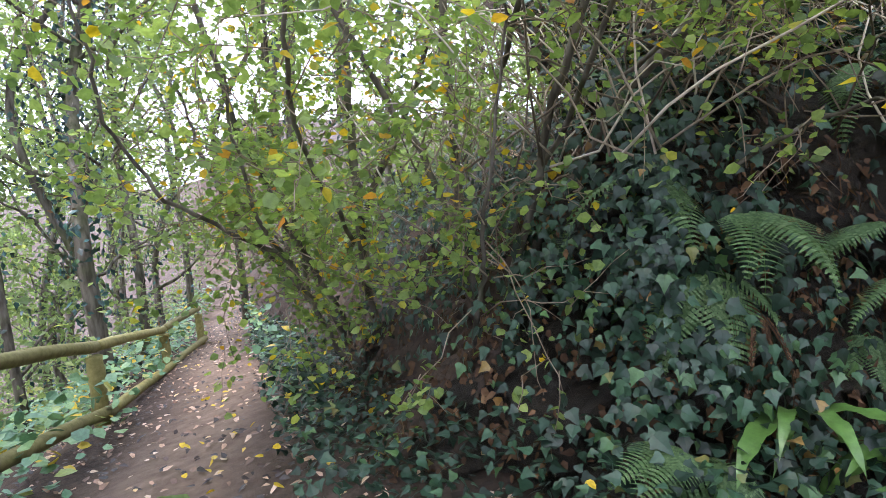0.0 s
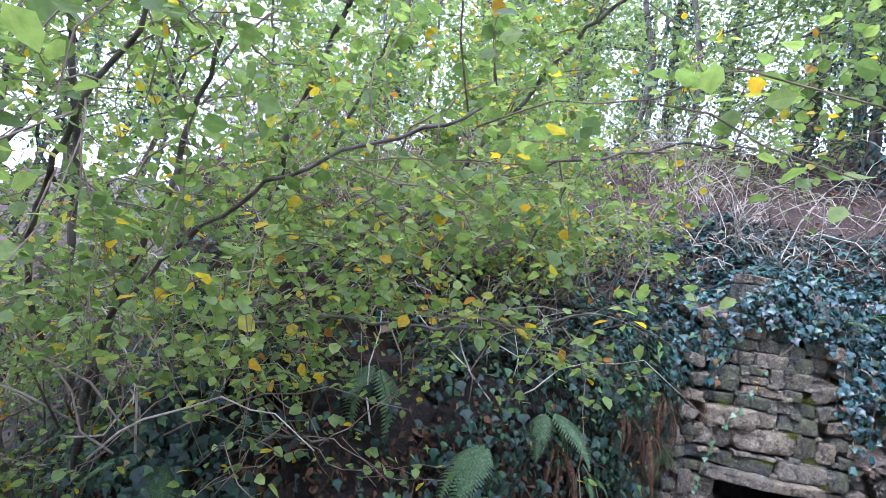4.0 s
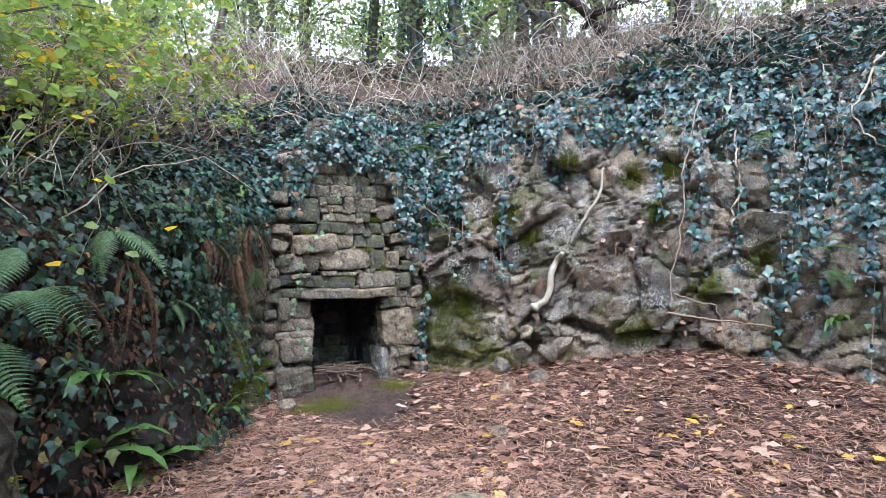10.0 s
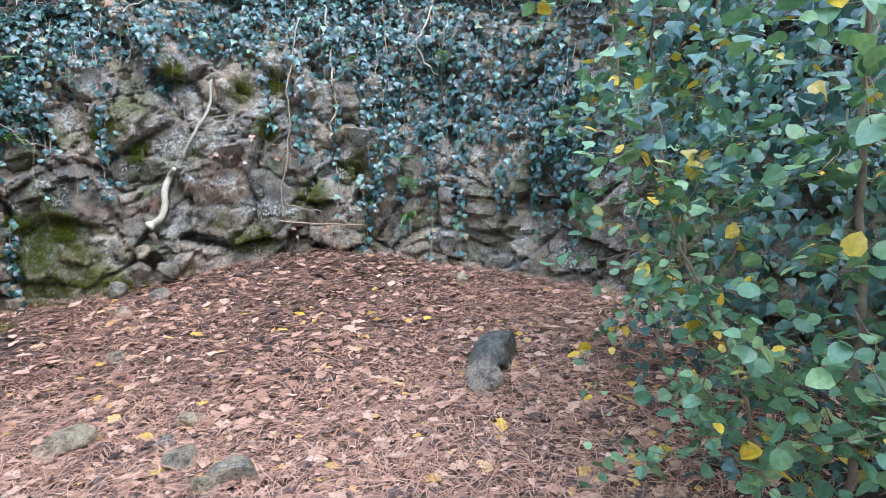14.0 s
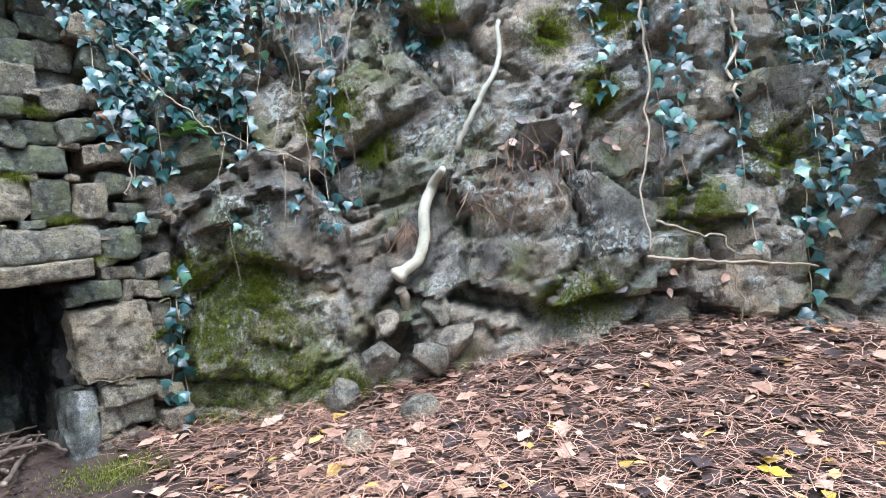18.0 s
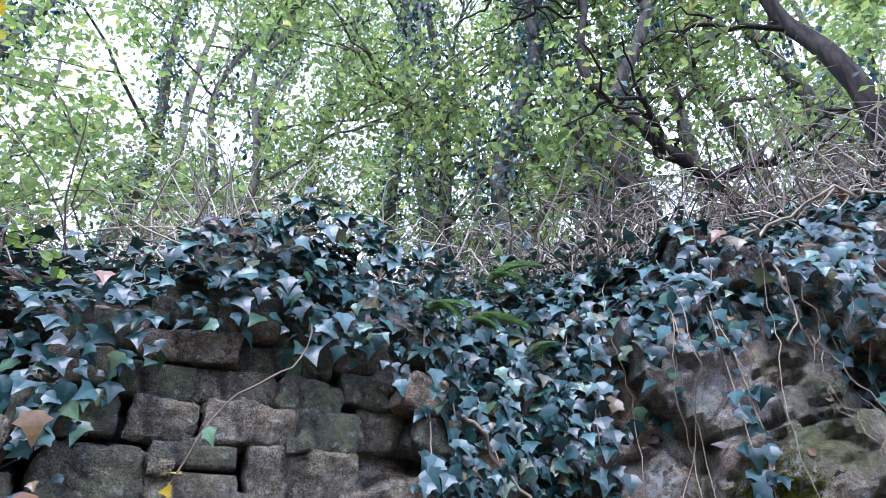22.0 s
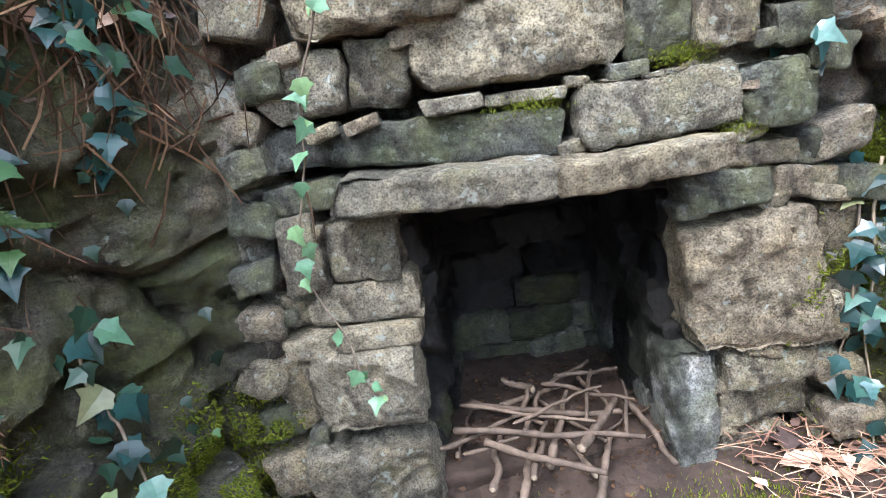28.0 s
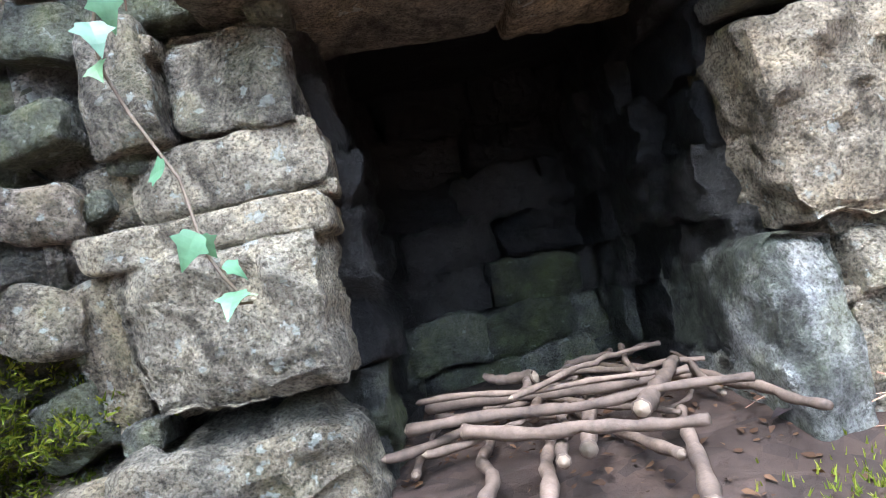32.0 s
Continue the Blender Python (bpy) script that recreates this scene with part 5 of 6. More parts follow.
# ---- trees ----
def tree(place, height, r, seed, lean=(0, 0), crown=900, bare=0.35, bend=0.25, label="", ivy=0, dark=False, leaf=(0.09, 0.16), spread=1.0, kink=None):
    """A wood tree: trunk, limbs and a loose crown, with ivy up the trunk where it has it."""
    g = np.random.default_rng(seed)
    x, y, z = place
    t = thing("tree", label or "slender woodland tree with a loose green crown", "tree", pose(x, y, z), group="woodland trees")
    top = np.array([x + lean[0] * height, y + lean[1] * height, z + height])
    base = np.array([x, y, z - 0.4])
    pts = [base + (top - base) * u + np.append(g.normal(0, bend * 0.5, 2) * np.sin(np.pi * u), 0) for u in np.linspace(0, 1, 6)]
    if kink is not None:
        pts = [np.array(place) + np.array(k) for k in kink]
    line = curve_points(pts, 34, 0.06, seed)
    rad = r * (1 - 0.75 * np.linspace(0, 1, 34)) * (1 + 0.7 * np.exp(-np.linspace(0, 14, 34)))
    bark = DARKBARK if dark else BARK
    part("trunk", tubes_mesh("trunk", [tube(line, rad, 9)], bark), t)
    limbs, tips = [], []
    for k in range(int(g.integers(7, 12))):
        u = g.uniform(bare, 0.97)
        o = line[int(u * 33)]
        d = np.append(g.normal(0, 1, 2), g.uniform(0.1, 1.1))
        d /= np.linalg.norm(d)
        ln = height * g.uniform(0.12, 0.30) * spread
        w = o + np.linspace(0, 1, 9)[:, None] * d * ln + np.cumsum(g.normal(0, 0.05, (9, 3)), 0)
        limbs.append(tube(w, np.linspace(rad[int(u * 33)] * 0.45, 0.008, 9), 5))
        tips.append(w[2:])
        for _ in range(3):
            d2 = d + g.normal(0, 0.7, 3)
            w2 = w[int(g.integers(3, 8))] + np.linspace(0, 1, 6)[:, None] * d2 / np.linalg.norm(d2) * ln * 0.55 + np.cumsum(g.normal(0, 0.03, (6, 3)), 0)
            limbs.append(tube(w2, np.linspace(0.016, 0.005, 6), 4))
            tips.append(w2[1:])
    part("limbs", tubes_mesh("limbs", limbs, bark), t, kind="stuff")
    e = np.concatenate(tips)
    c = e[g.integers(0, len(e), crown // 6)] + g.normal(0, 0.12, (crown // 6, 3))
    p = np.repeat(c, 6, 0) + g.normal(0, 0.2, (len(c) * 6, 3))
    n = g.normal(0, 0.7, p.shape) + [0, 0, 0.7]
    part("crown", scatter("crown", SMALL_LEAF, p, turns(n, g.uniform(0, 6.28, len(p)), g.uniform(*leaf, len(p))), CROWN), t, kind="stuff")
    if ivy:
        i = g.integers(1, int(33 * 0.8), ivy)
        a = g.uniform(0, 6.28, ivy)
        o = np.stack([np.cos(a), np.sin(a), g.uniform(-0.1, 0.5, ivy)], 1)
        p = line[i] + (line[i + 1] - line[i]) * g.random((ivy, 1)) + o * (rad[i][:, None] + g.uniform(0.01, 0.28, (ivy, 1)))
        part("ivy", scatter("ivy", SMALL_LEAF, p, turns(o + g.normal(0, 0.4, o.shape), np.pi + g.normal(0, 0.7, ivy), g.uniform(0.06, 0.11, ivy)), IVY), t, "climbing ivy", kind="stuff")
    return t


def stand(x, y):
    return (x, y, float(ground_z(np.array([float(x)]), np.array([float(y)]))[0]))


tree(stand(3.55, 0.75), 4.5, 0.09, 1, crown=260, dark=True, label="dark crooked tree bent back over itself above the rock", leaf=(0.06, 0.1), kink=[(0, 0, -0.4), (0.05, 0, 0.1), (0.10, 0.05, 0.35), (-0.25, 0.1, 0.6), (-0.7, 0.2, 0.9), (-1.0, 0.4, 1.6), (-0.75, 0.5, 2.8), (-0.5, 0.6, 3.8)])
tree(stand(3.95, -0.05), 6.0, 0.09, 2, (-0.12, 0.02), 500, dark=True, label="dark leaning tree with a burl above the rock", ivy=150)
for k, (x, y, h, r, lx, ly, iv) in enumerate(((2.4, 3.5, 9, 0.10, -0.05, 0.0, 500), (2.75, 2.2, 8, 0.13, 0.02, 0.02, 700), (3.3, 1.4, 8, 0.11, -0.08, 0.0, 200), (2.2, 4.8, 10, 0.11, 0.02, 0.0, 600), (1.5, 6.1, 10, 0.12, 0.05, 0, 500), (-2.2, 4.4, 10, 0.13, 0.03, 0.05, 600),
                                             (-4.1, 3.1, 9, 0.12, 0.05, 0, 300), (3.6, 2.4, 9, 0.12, -0.06, 0.05, 500), (5.5, 0.8, 9, 0.12, -0.1, 0, 200), (4.75, 1.75, 8, 0.12, 0.02, 0.05, 100), (4.0, 6.5, 11, 0.14, -0.05, 0, 500), (4.6, 2.9, 10, 0.16, -0.14, 0.05, 400), (0.9, 7.8, 11, 0.14, 0, 0, 700), (-0.2, 5.8, 9, 0.09, 0.1, 0.05, 150),
                                             (-1.3, 6.9, 11, 0.14, 0.05, 0, 700), (4.3, 8.0, 11, 0.15, 0, 0, 700), (5.0, 6.3, 10, 0.13, -0.12, 0, 200), (6.5, 3.5, 10, 0.15, -0.15, 0.0, 300), (6.2, 1.6, 9, 0.13, -0.2, 0.05, 300), (0.3, 4.2, 8, 0.07, 0.06, 0.0, 100))):
    tree(stand(x, y), h, r * 0.75, 20 + k, (lx, ly), 3300, 0.10, 0.5, ivy=int(iv * 3), leaf=(0.06, 0.115), label="tall woodland tree with ivy up its trunk" if iv > 250 else "")
for k, (x, y, h, r, lx, ly, iv) in enumerate(((-8.85, 0.3, 10, 0.15, -0.04, 0.0, 500), (-10.7, 2.3, 10, 0.12, 0.02, 0.0, 250), (-9.6, -0.1, 8, 0.09, -0.02, 0.0, 100), (-11.8, 1.7, 9, 0.10, 0.0, 0.0, 200), (-12.8, 4.5, 11, 0.12, 0, 0, 250), (-14.7, 7.0, 12, 0.14, 0, 0, 300), (-9.1, 0.6, 9, 0.10, -0.10, 0.0, 200),
                                             (-13.5, 2.5, 11, 0.12, 0, 0, 200), (-16.0, 4.5, 12, 0.15, 0, 0, 200), (-12.6, -1.5, 10, 0.12, 0, 0, 200), (-15.5, 0.8, 11, 0.14, 0, 0, 200), (-18.5, 8.0, 12, 0.16, 0, 0, 0), (-11.0, 4.9, 10, 0.12, 0.03, 0, 200), (-9.5, 4.3, 9, 0.11, 0.05, 0, 200), (-7.4, 3.4, 9, 0.1, 0, 0, 200), (-6.0, 1.5, 7, 0.07, 0, 0, 100))):
    tree(stand(x, y), h, r * 0.6, 60 + k, (lx, ly), 3000, 0.12, 0.6, ivy=int(iv * 2), leaf=(0.06, 0.115))
g_ = np.random.default_rng(5)
for k in range(50):
    a, d = g_.uniform(-1.9, 1.75), g_.uniform(11, 30)
    x, y = d * math.sin(a), d * math.cos(a) - 1
    tree(stand(x, y), g_.uniform(9, 14), g_.uniform(0.1, 0.18), 120 + k, (g_.uniform(-0.06, 0.06), 0), 2600, 0.06, leaf=(0.14, 0.28), spread=1.4)
for k, (x, y) in enumerate(((3.2, -6.5), (5.0, -5.0), (6.5, -3.0), (4.5, -8.5), (8.5, -6.0), (7.5, -0.8), (1.0, -9.5), (-3.0, -12.0), (-7.0, -9.0), (-9.5, -5.0), (10.5, -2.5))):
    tree(stand(x, y), 9 + k % 3, 0.12, 200 + k, (0.02 * (k % 5 - 2), 0), 2000, 0.1, ivy=200)

# extra trees out of view, added to block sky light from the bank
for k, (x, y, h, r) in enumerate(((-5.6, -5.2, 9.0, 0.12), (-4.4, -6.6, 8.0, 0.10), (-6.9, -4.0, 8.5, 0.10), (-3.6, -9.2, 9.5, 0.12), (-2.6, -7.6, 9.0, 0.11))):
    tree(stand(x, y), h, r, 300 + k, (0.0, -0.03), 3600, 0.06, 0.5, ivy=200, leaf=(0.13, 0.24), spread=1.1, label="low-crowned woodland tree added out of view to shade the bank")

# ---- undergrowth ----
def tangle(name, label, area, count, height, seed, length=(0.5, 1.3)):
    """Dry arching stems over an area given by its foot-line stretch and depth behind it."""
    g = np.random.default_rng(seed)
    (s0, s1), (d0, d1) = area
    out = []
    for _ in range(count):
        s, d = g.uniform(s0, s1), g.uniform(d0, d1)
        p, o, top, lean = along(s)
        x, y = p - o * d
        z = float(high_ground(s, d))
        a = g.uniform(0, 6.28)
        ln = g.uniform(*length)
        u = np.linspace(0, 1, 8)
        w = np.stack([x + np.cos(a) * ln * 0.7 * u, y + np.sin(a) * ln * 0.7 * u, z - 0.05 + height * g.uniform(0.5, 1.2) * np.sin(u * g.uniform(1.6, 2.9)) ], 1) + np.cumsum(g.normal(0, 0.03, (8, 3)), 0)
        out.append(tube(w, np.linspace(0.005, 0.0018, 8), 3))
    return thing(name, label, "bramble", kind="stuff", data=tubes_mesh(name, out, DRYSTEM))


tangle("dry_brambles", "tangle of dry pale brown bramble stems on the slope", ((s_of(8), s_of(15)), (0.7, 5.0)), 1300, 0.5, 1)
tangle("tall_brambles", "tall dry bramble canes above the oven", ((s_of(7), s_of(14)), (1.2, 4.0)), 220, 1.0, 2, (0.8, 1.8))
tangle("dry_brush", "fine dry stems and dead bracken covering the slope", ((s_of(7), s_of(17)), (0.5, 4.5)), 2600, 0.22, 6, (0.2, 0.6))
tangle("bank_brambles", "dry stems through the ivy on the bank", ((s_of(3), s_of(8)), (0.3, 3.0)), 420, 0.5, 3)


def carpet(name, label, n, box, template, size, material, test, lift=0.01, up=1.6, category="leaf litter", seed=3):
    g = np.random.default_rng(seed)
    x, y = g.uniform(box[0], box[1], n), g.uniform(box[2], box[3], n)
    d, s = foot_distance(x, y)
    keep = test(x, y, d, g)
    x, y, d, s = x[keep], y[keep], d[keep], s[keep]
    z = np.where(d > 0.5, high_ground(s, d), ground_z(x, y)) + 0.025 * soft_noise(x, y, 1.3) + lift * g.random(len(x))
    nn = g.normal(0, 0.42, (len(x), 3)) + [0, 0, up]
    me = scatter(name, template, np.stack([x, y, z + 0.012], 1), turns(nn, g.uniform(0, 6.28, len(x)), g.uniform(*size, len(x))), material)
    return thing(name, label, category, kind="stuff", data=me)


def in_clearing(x, y, d, g):
    bare = np.clip(1.15 - np.hypot((x + 1.9) / 1.9, (y + 4.4) / 0.8), 0, 0.8)
    hearth = np.exp(-((x + 0.04) ** 2 + (y + 0.2) ** 2) / 0.28) * 1.6
    edge = np.clip(np.maximum((-1.2 - x) / 1.2, (-4.5 - y) / 1.0), 0, 1)
    return (g.random(len(x)) > edge) & (d < 0.03) & (g.random(len(x)) > bare) & (g.random(len(x)) > hearth) & (x > -3.0)


carpet("fallen_leaves", "curled brown fallen leaves covering the clearing", 23000, (-2.4, 3.0, -5.6, 0.1), DRY_LEAF, (0.02, 0.06), LITTER, in_clearing, 0.008, 3.4)
carpet("oak_leaves", "large pale brown oak leaves lying on the litter", 7500, (-2.4, 3.0, -5.6, 0.1), OAK_LEAF, (0.05, 0.115), LITTER, in_clearing, 0.018, 3.0, seed=13)
carpet("pine_needles", "rust-brown pine needles strewn over the litter", 85000, (-1.6, 3.0, -5.2, 0.1), NEEDLE_STRIP, (0.04, 0.13), NEEDLE, in_clearing, 0.045, 6.0)
carpet("path_leaves", "brown leaves scattered along the path", 22000, (-13, -2.4, -5.5, 7), DRY_LEAF, (0.02, 0.055), LITTER, lambda x, y, d, g: (d < 0.1) & (np.abs((x + 5.4) * 0.733 + (y + 1.8) * 0.68) < 1.0), 0.015, seed=4)
carpet("slope_leaves", "pale brown leaves on the slope above the rock", 12000, (-4, 6.5, -2.5, 8), DRY_LEAF, (0.05, 0.10), LITTER, lambda x, y, d, g: d > 0.9, 0.05, seed=5)
carpet("low_plants", "low green plants and ivy beside the path and down the slope", 30000, (-17, -3.5, -7, 10), MID_LEAF, (0.04, 0.10), BRAMBLE, lambda x, y, d, g: (d < 0) & (np.abs((x + 5.4) * 0.733 + (y + 1.8) * 0.68) > 0.42) & (x < -4.4 + 0 * y), 0.4, 1.0, "plants", 6)
carpet("shrub_leaves", "green undergrowth on the hillside among the trees", 90000, (-6, 7, -0.5, 9), SMALL_LEAF, (0.05, 0.10), CROWN, lambda x, y, d, g: (d > 1.9) & (g.random(len(x)) < 0.35 + 1.6 * soft_noise(x, y, 0.8, 9.0)), 2.6, 0.7, "plants", 7)
carpet("valley_leaves", "green undergrowth on the slope below the fence", 40000, (-20, -5.2, -7, 14), SMALL_LEAF, (0.06, 0.13), CROWN, lambda x, y, d, g: (d < -1.0) & ((x + 5.4) * 0.733 + (y + 1.8) * 0.68 < -0.75) & (g.random(len(x)) < 0.5 + 1.5 * soft_noise(x, y, 0.6, 19.0)), 1.1, 0.8, "plants", 17)
carpet("east_slope_ivy", "ivy spreading over the slope above the hedge", 9000, (1.8, 5.5, -6.0, -0.8), IVY_LEAF, (0.035, 0.065), IVY, lambda x, y, d, g: (d > 0.2) & (d < 2.6), 0.25, 1.0, "ivy", 18)
carpet("slope_ivy", "ivy and brambles creeping over the slope behind the oven", 13000, (-3, 5.5, -4.0, 3.5), IVY_LEAF, (0.035, 0.065), IVY, lambda x, y, d, g: (d > 0.5) & (d < 1.7) & (g.random(len(x)) < 0.30 + 1.3 * soft_noise(x, y, 1.1, 2.0)), 0.22, 1.0, "ivy", 8)
carpet("bank_foot_plants", "low ivy and leafy plants between the bush and the path", 50000, (-8, -1.9, -4.2, 2.0), IVY_LEAF, (0.02, 0.042), SHADEIVY, lambda x, y, d, g: (d < 0.2) & (d > -0.75 - 0.3 * soft_noise(x, y, 1.5, 5.0)) & ((x + 5.4) * 0.733 + (y + 1.8) * 0.68 > 0.42 + 0.1 * soft_noise(x, y, 3.0)), 0.26, 0.9, "ivy", 9)
carpet("yellow_leaves", "fallen yellow leaves under the bush", 300, (-6, -2.2, -4.0, 0.5), ROUND_LEAF, (0.025, 0.045), YELLOW, lambda x, y, d, g: (d < 0.2) & (d > -0.7), 0.2, 1.2, "leaf litter", 10)

# ---- roots, vines, moss, stones and sticks ----
def surf(points, off, even=2):
    """Lays points given in the world onto the rock, that far out from it."""
    p = np.asarray(points, float)
    d, s = foot_distance(p[:, 0], p[:, 1])
    q, o, top, lean = along(s)
    bottom = low_ground(q[:, 0], q[:, 1], np.zeros(len(s))) - 0.15
    h = (p[:, 2] - bottom) / (top - bottom)
    r, n = on_wall(s, np.clip(h, 0.02, 1.1))
    r[:, :2] += n[:, :2] / np.linalg.norm(n[:, :2], axis=1, keepdims=True) * off
    r[:, 2] = p[:, 2]
    for _ in range(even):
        r[1:-1] = (r[:-2] + 2 * r[1:-1] + r[2:]) / 4
    return r


root = thing("root", "pale smooth root creeping down the rock to a swollen knob", "root", pose(1.36, -0.6, 0.49))
line = surf([(1.33, -0.60, 0.50), (1.37, -0.61, 0.53), (1.43, -0.65, 0.58), (1.455, -0.67, 0.68), (1.46, -0.68, 0.78), (1.50, -0.71, 0.88), (1.55, -0.74, 0.94)], 0.05, 0)
part("thick_root", tubes_mesh("thick_root", [tube(curve_points(line, 24, 0.01, 3), np.array([0.022, 0.038, 0.040, 0.033] + [0.025] * 14 + [0.024, 0.023, 0.021, 0.019, 0.017, 0.015]), 12)], ROOT), root)
line = surf([(1.60, -0.78, 1.01), (1.62, -0.785, 1.05), (1.64, -0.79, 1.10), (1.68, -0.82, 1.18), (1.72, -0.83, 1.26), (1.80, -0.84, 1.34), (1.86, -0.85, 1.42), (1.90, -0.84, 1.62)], 0.035)
part("thin_root", tubes_mesh("thin_root", [tube(curve_points(line, 26, 0.02, 4), np.linspace(0.013, 0.011, 26), 8)], ROOT), root)
line = surf([(1.36, -0.60, 0.45), (1.38, -0.60, 0.40), (1.42, -0.62, 0.34), (1.36, -0.58, 0.26)], 0.03)
part("low_root", tubes_mesh("low_root", [tube(curve_points(line, 14, 0.01, 5), np.linspace(0.026, 0.012, 14), 8)], VINE), root)


def vine(points, r0, r1, seed, off=0.04, label="thin pale woody vine hanging on the rock", wobble=0.06, material=None, raw=False, name="vine", group="vines on the rock"):
    p = np.asarray(points, float) if raw else surf(points, off)
    q = curve_points(p, 30, wobble, seed)
    return thing(name, label, name, group=group, data=tubes_mesh(name, [tube(q, np.linspace(r0, r1, 30) * 0.68, 6)], material or VINE))


vine([(2.10, -1.60, 2.1), (2.08, -1.55, 1.7), (2.04, -1.50, 1.4), (2.12, -1.42, 1.15), (2.04, -1.41, 1.0), (2.0, -1.40, 0.75), (1.99, -1.39, 0.52)], 0.010, 0.006, 1, 0.09)
vine([(1.97, -1.38, 0.51), (2.08, -1.48, 0.49), (2.20, -1.60, 0.46), (2.32, -1.74, 0.43), (2.44, -1.88, 0.41)], 0.010, 0.006, 2, 0.13, "pale dead twig lying level across the rock", 0.015, name="twig", group="twigs on the rock")
vine([(1.99, -1.38, 0.64), (2.10, -1.48, 0.64), (2.20, -1.58, 0.56), (2.26, -1.64, 0.42), (2.26, -1.66, 0.22), (2.20, -1.66, 0.05)], 0.008, 0.004, 3, 0.14)
vine([(2.22, -1.75, 2.2), (2.24, -1.72, 1.7), (2.22, -1.70, 1.4), (2.26, -1.71, 1.1)], 0.013, 0.010, 4, 0.07, "dark woody vine stem hanging on the rock")
vine([(0.50, 0.0, 1.50), (0.62, -0.02, 1.36), (0.74, -0.09, 1.23), (0.92, -0.24, 1.09), (1.14, -0.44, 0.96)], 0.009, 0.003, 5, 0.07, "brown dead branch slanting across the rock", name="branch", group="branches on the rock")
vine([(0.62, -0.02, 1.34), (0.56, 0.0, 1.2), (0.50, 0.0, 1.05), (0.50, 0.0, 0.92)], 0.009, 0.004, 6, 0.06, "brown dead branch slanting across the rock", name="branch", group="branches on the rock")
vine([(2.6, -2.5, 2.3), (2.5, -2.3, 2.1), (2.45, -2.2, 1.8), (2.6, -2.5, 1.6)], 0.014, 0.008, 7, 0.15)
vine([(1.35, -0.45, 2.15), (1.45, -0.6, 2.25), (1.55, -0.8, 2.22), (1.75, -1.1, 2.35)], 0.010, 0.006, 8, 0.05, "pale crooked stem lying along the rock's edge", 0.12)
vine([(1.40, -0.45, 2.25), (1.36, -0.5, 2.1), (1.38, -0.55, 1.95), (1.34, -0.5, 1.75)], 0.009, 0.004, 9, 0.05)
q = curve_points([(0.10, 0.0, 1.70), (0.06, -0.08, 1.58), (-0.06, -0.11, 1.47), (-0.17, -0.15, 1.30), (-0.24, -0.16, 1.18), (-0.36, -0.14, 0.97), (-0.40, -0.12, 0.77), (-0.46, -0.11, 0.55), (-0.40, -0.11, 0.36), (-0.35, -0.12, 0.27)], 50, 0.035, 10)
runner = thing("trailing_stem", "long thin leafy stem hanging before the oven wall", "vine", pose(*q[0]))
part("stem", tubes_mesh("stem", [tube(q, np.linspace(0.0028, 0.0016, 50), 6)], TWIG), runner)
k_ = np.sort(np.random.default_rng(12).integers(14, 50, 34))
n_ = np.random.default_rng(13).normal(0, 0.5, (34, 3)) + [0, -0.8, 0.3]
part("leaves", scatter("leaves", LOBED_IVY, q[k_] + n_ * 0.01, turns(n_, np.pi + np.random.default_rng(14).normal(0, 0.9, 34), np.random.default_rng(15).uniform(0.018, 0.04, 34)), BRAMBLE), runner, kind="stuff")
g_ = np.random.default_rng(9)
for k in range(32):
    i = g_.choice([8, 12, 12, 13, 13, 14, 14, 14, 15, 15])
    s = s_of(int(i)) + g_.uniform(-0.1, 0.6)
    h0, h1 = g_.uniform(0.85, 1.0), g_.uniform(0.25, 0.7)
    hh = np.linspace(h0, h1, 7)
    p, n = on_wall(np.full(7, s) + np.cumsum(g_.normal(0, 0.02, 7)), hh)
    p[:, :2] += n[:, :2] * g_.uniform(0.03, 0.10)
    vine(p, g_.uniform(0.0018, 0.0038), 0.0012, 100 + k, raw=True, wobble=0.05)


def clump(name, label, centres, count, template, size, material, spread, seed, droop=False, category="moss", lift=0.0):
    """Tufts or needles gathered about places on the rock."""
    g = np.random.default_rng(seed)
    c = np.asarray(centres, float)
    pick = g.integers(0, len(c), count)
    p = c[pick, :3] + g.normal(0, 1, (count, 3)) * c[pick, 3:4] * spread
    d, s = foot_distance(p[:, 0], p[:, 1])
    q, o, top, lean = along(s)
    bottom = low_ground(q[:, 0], q[:, 1], np.zeros(len(s))) - 0.15
    h = np.clip((p[:, 2] - bottom) / (top - bottom), 0.06, 1.05)
    r, n = on_wall(s, h)
    n = n / np.linalg.norm(n, axis=1, keepdims=True)
    if droop:
        nn = np.concatenate([n[:, :2], np.zeros((count, 1))], 1) + g.normal(0, 0.55, (count, 3))
        t = turns(nn, np.pi + g.normal(0, 0.6, count), g.uniform(*size, count))
        r = r + n * g.uniform(0.01, 0.06, count)[:, None]
    else:
        t = turns(n + g.normal(0, 0.35, (count, 3)), g.uniform(0, 6.28, count), g.uniform(*size, count))
        r = r + n * (-0.004 + lift * g.random(count)[:, None])
    return thing(name, label, category, kind="stuff", data=scatter(name, template, r, t, material))


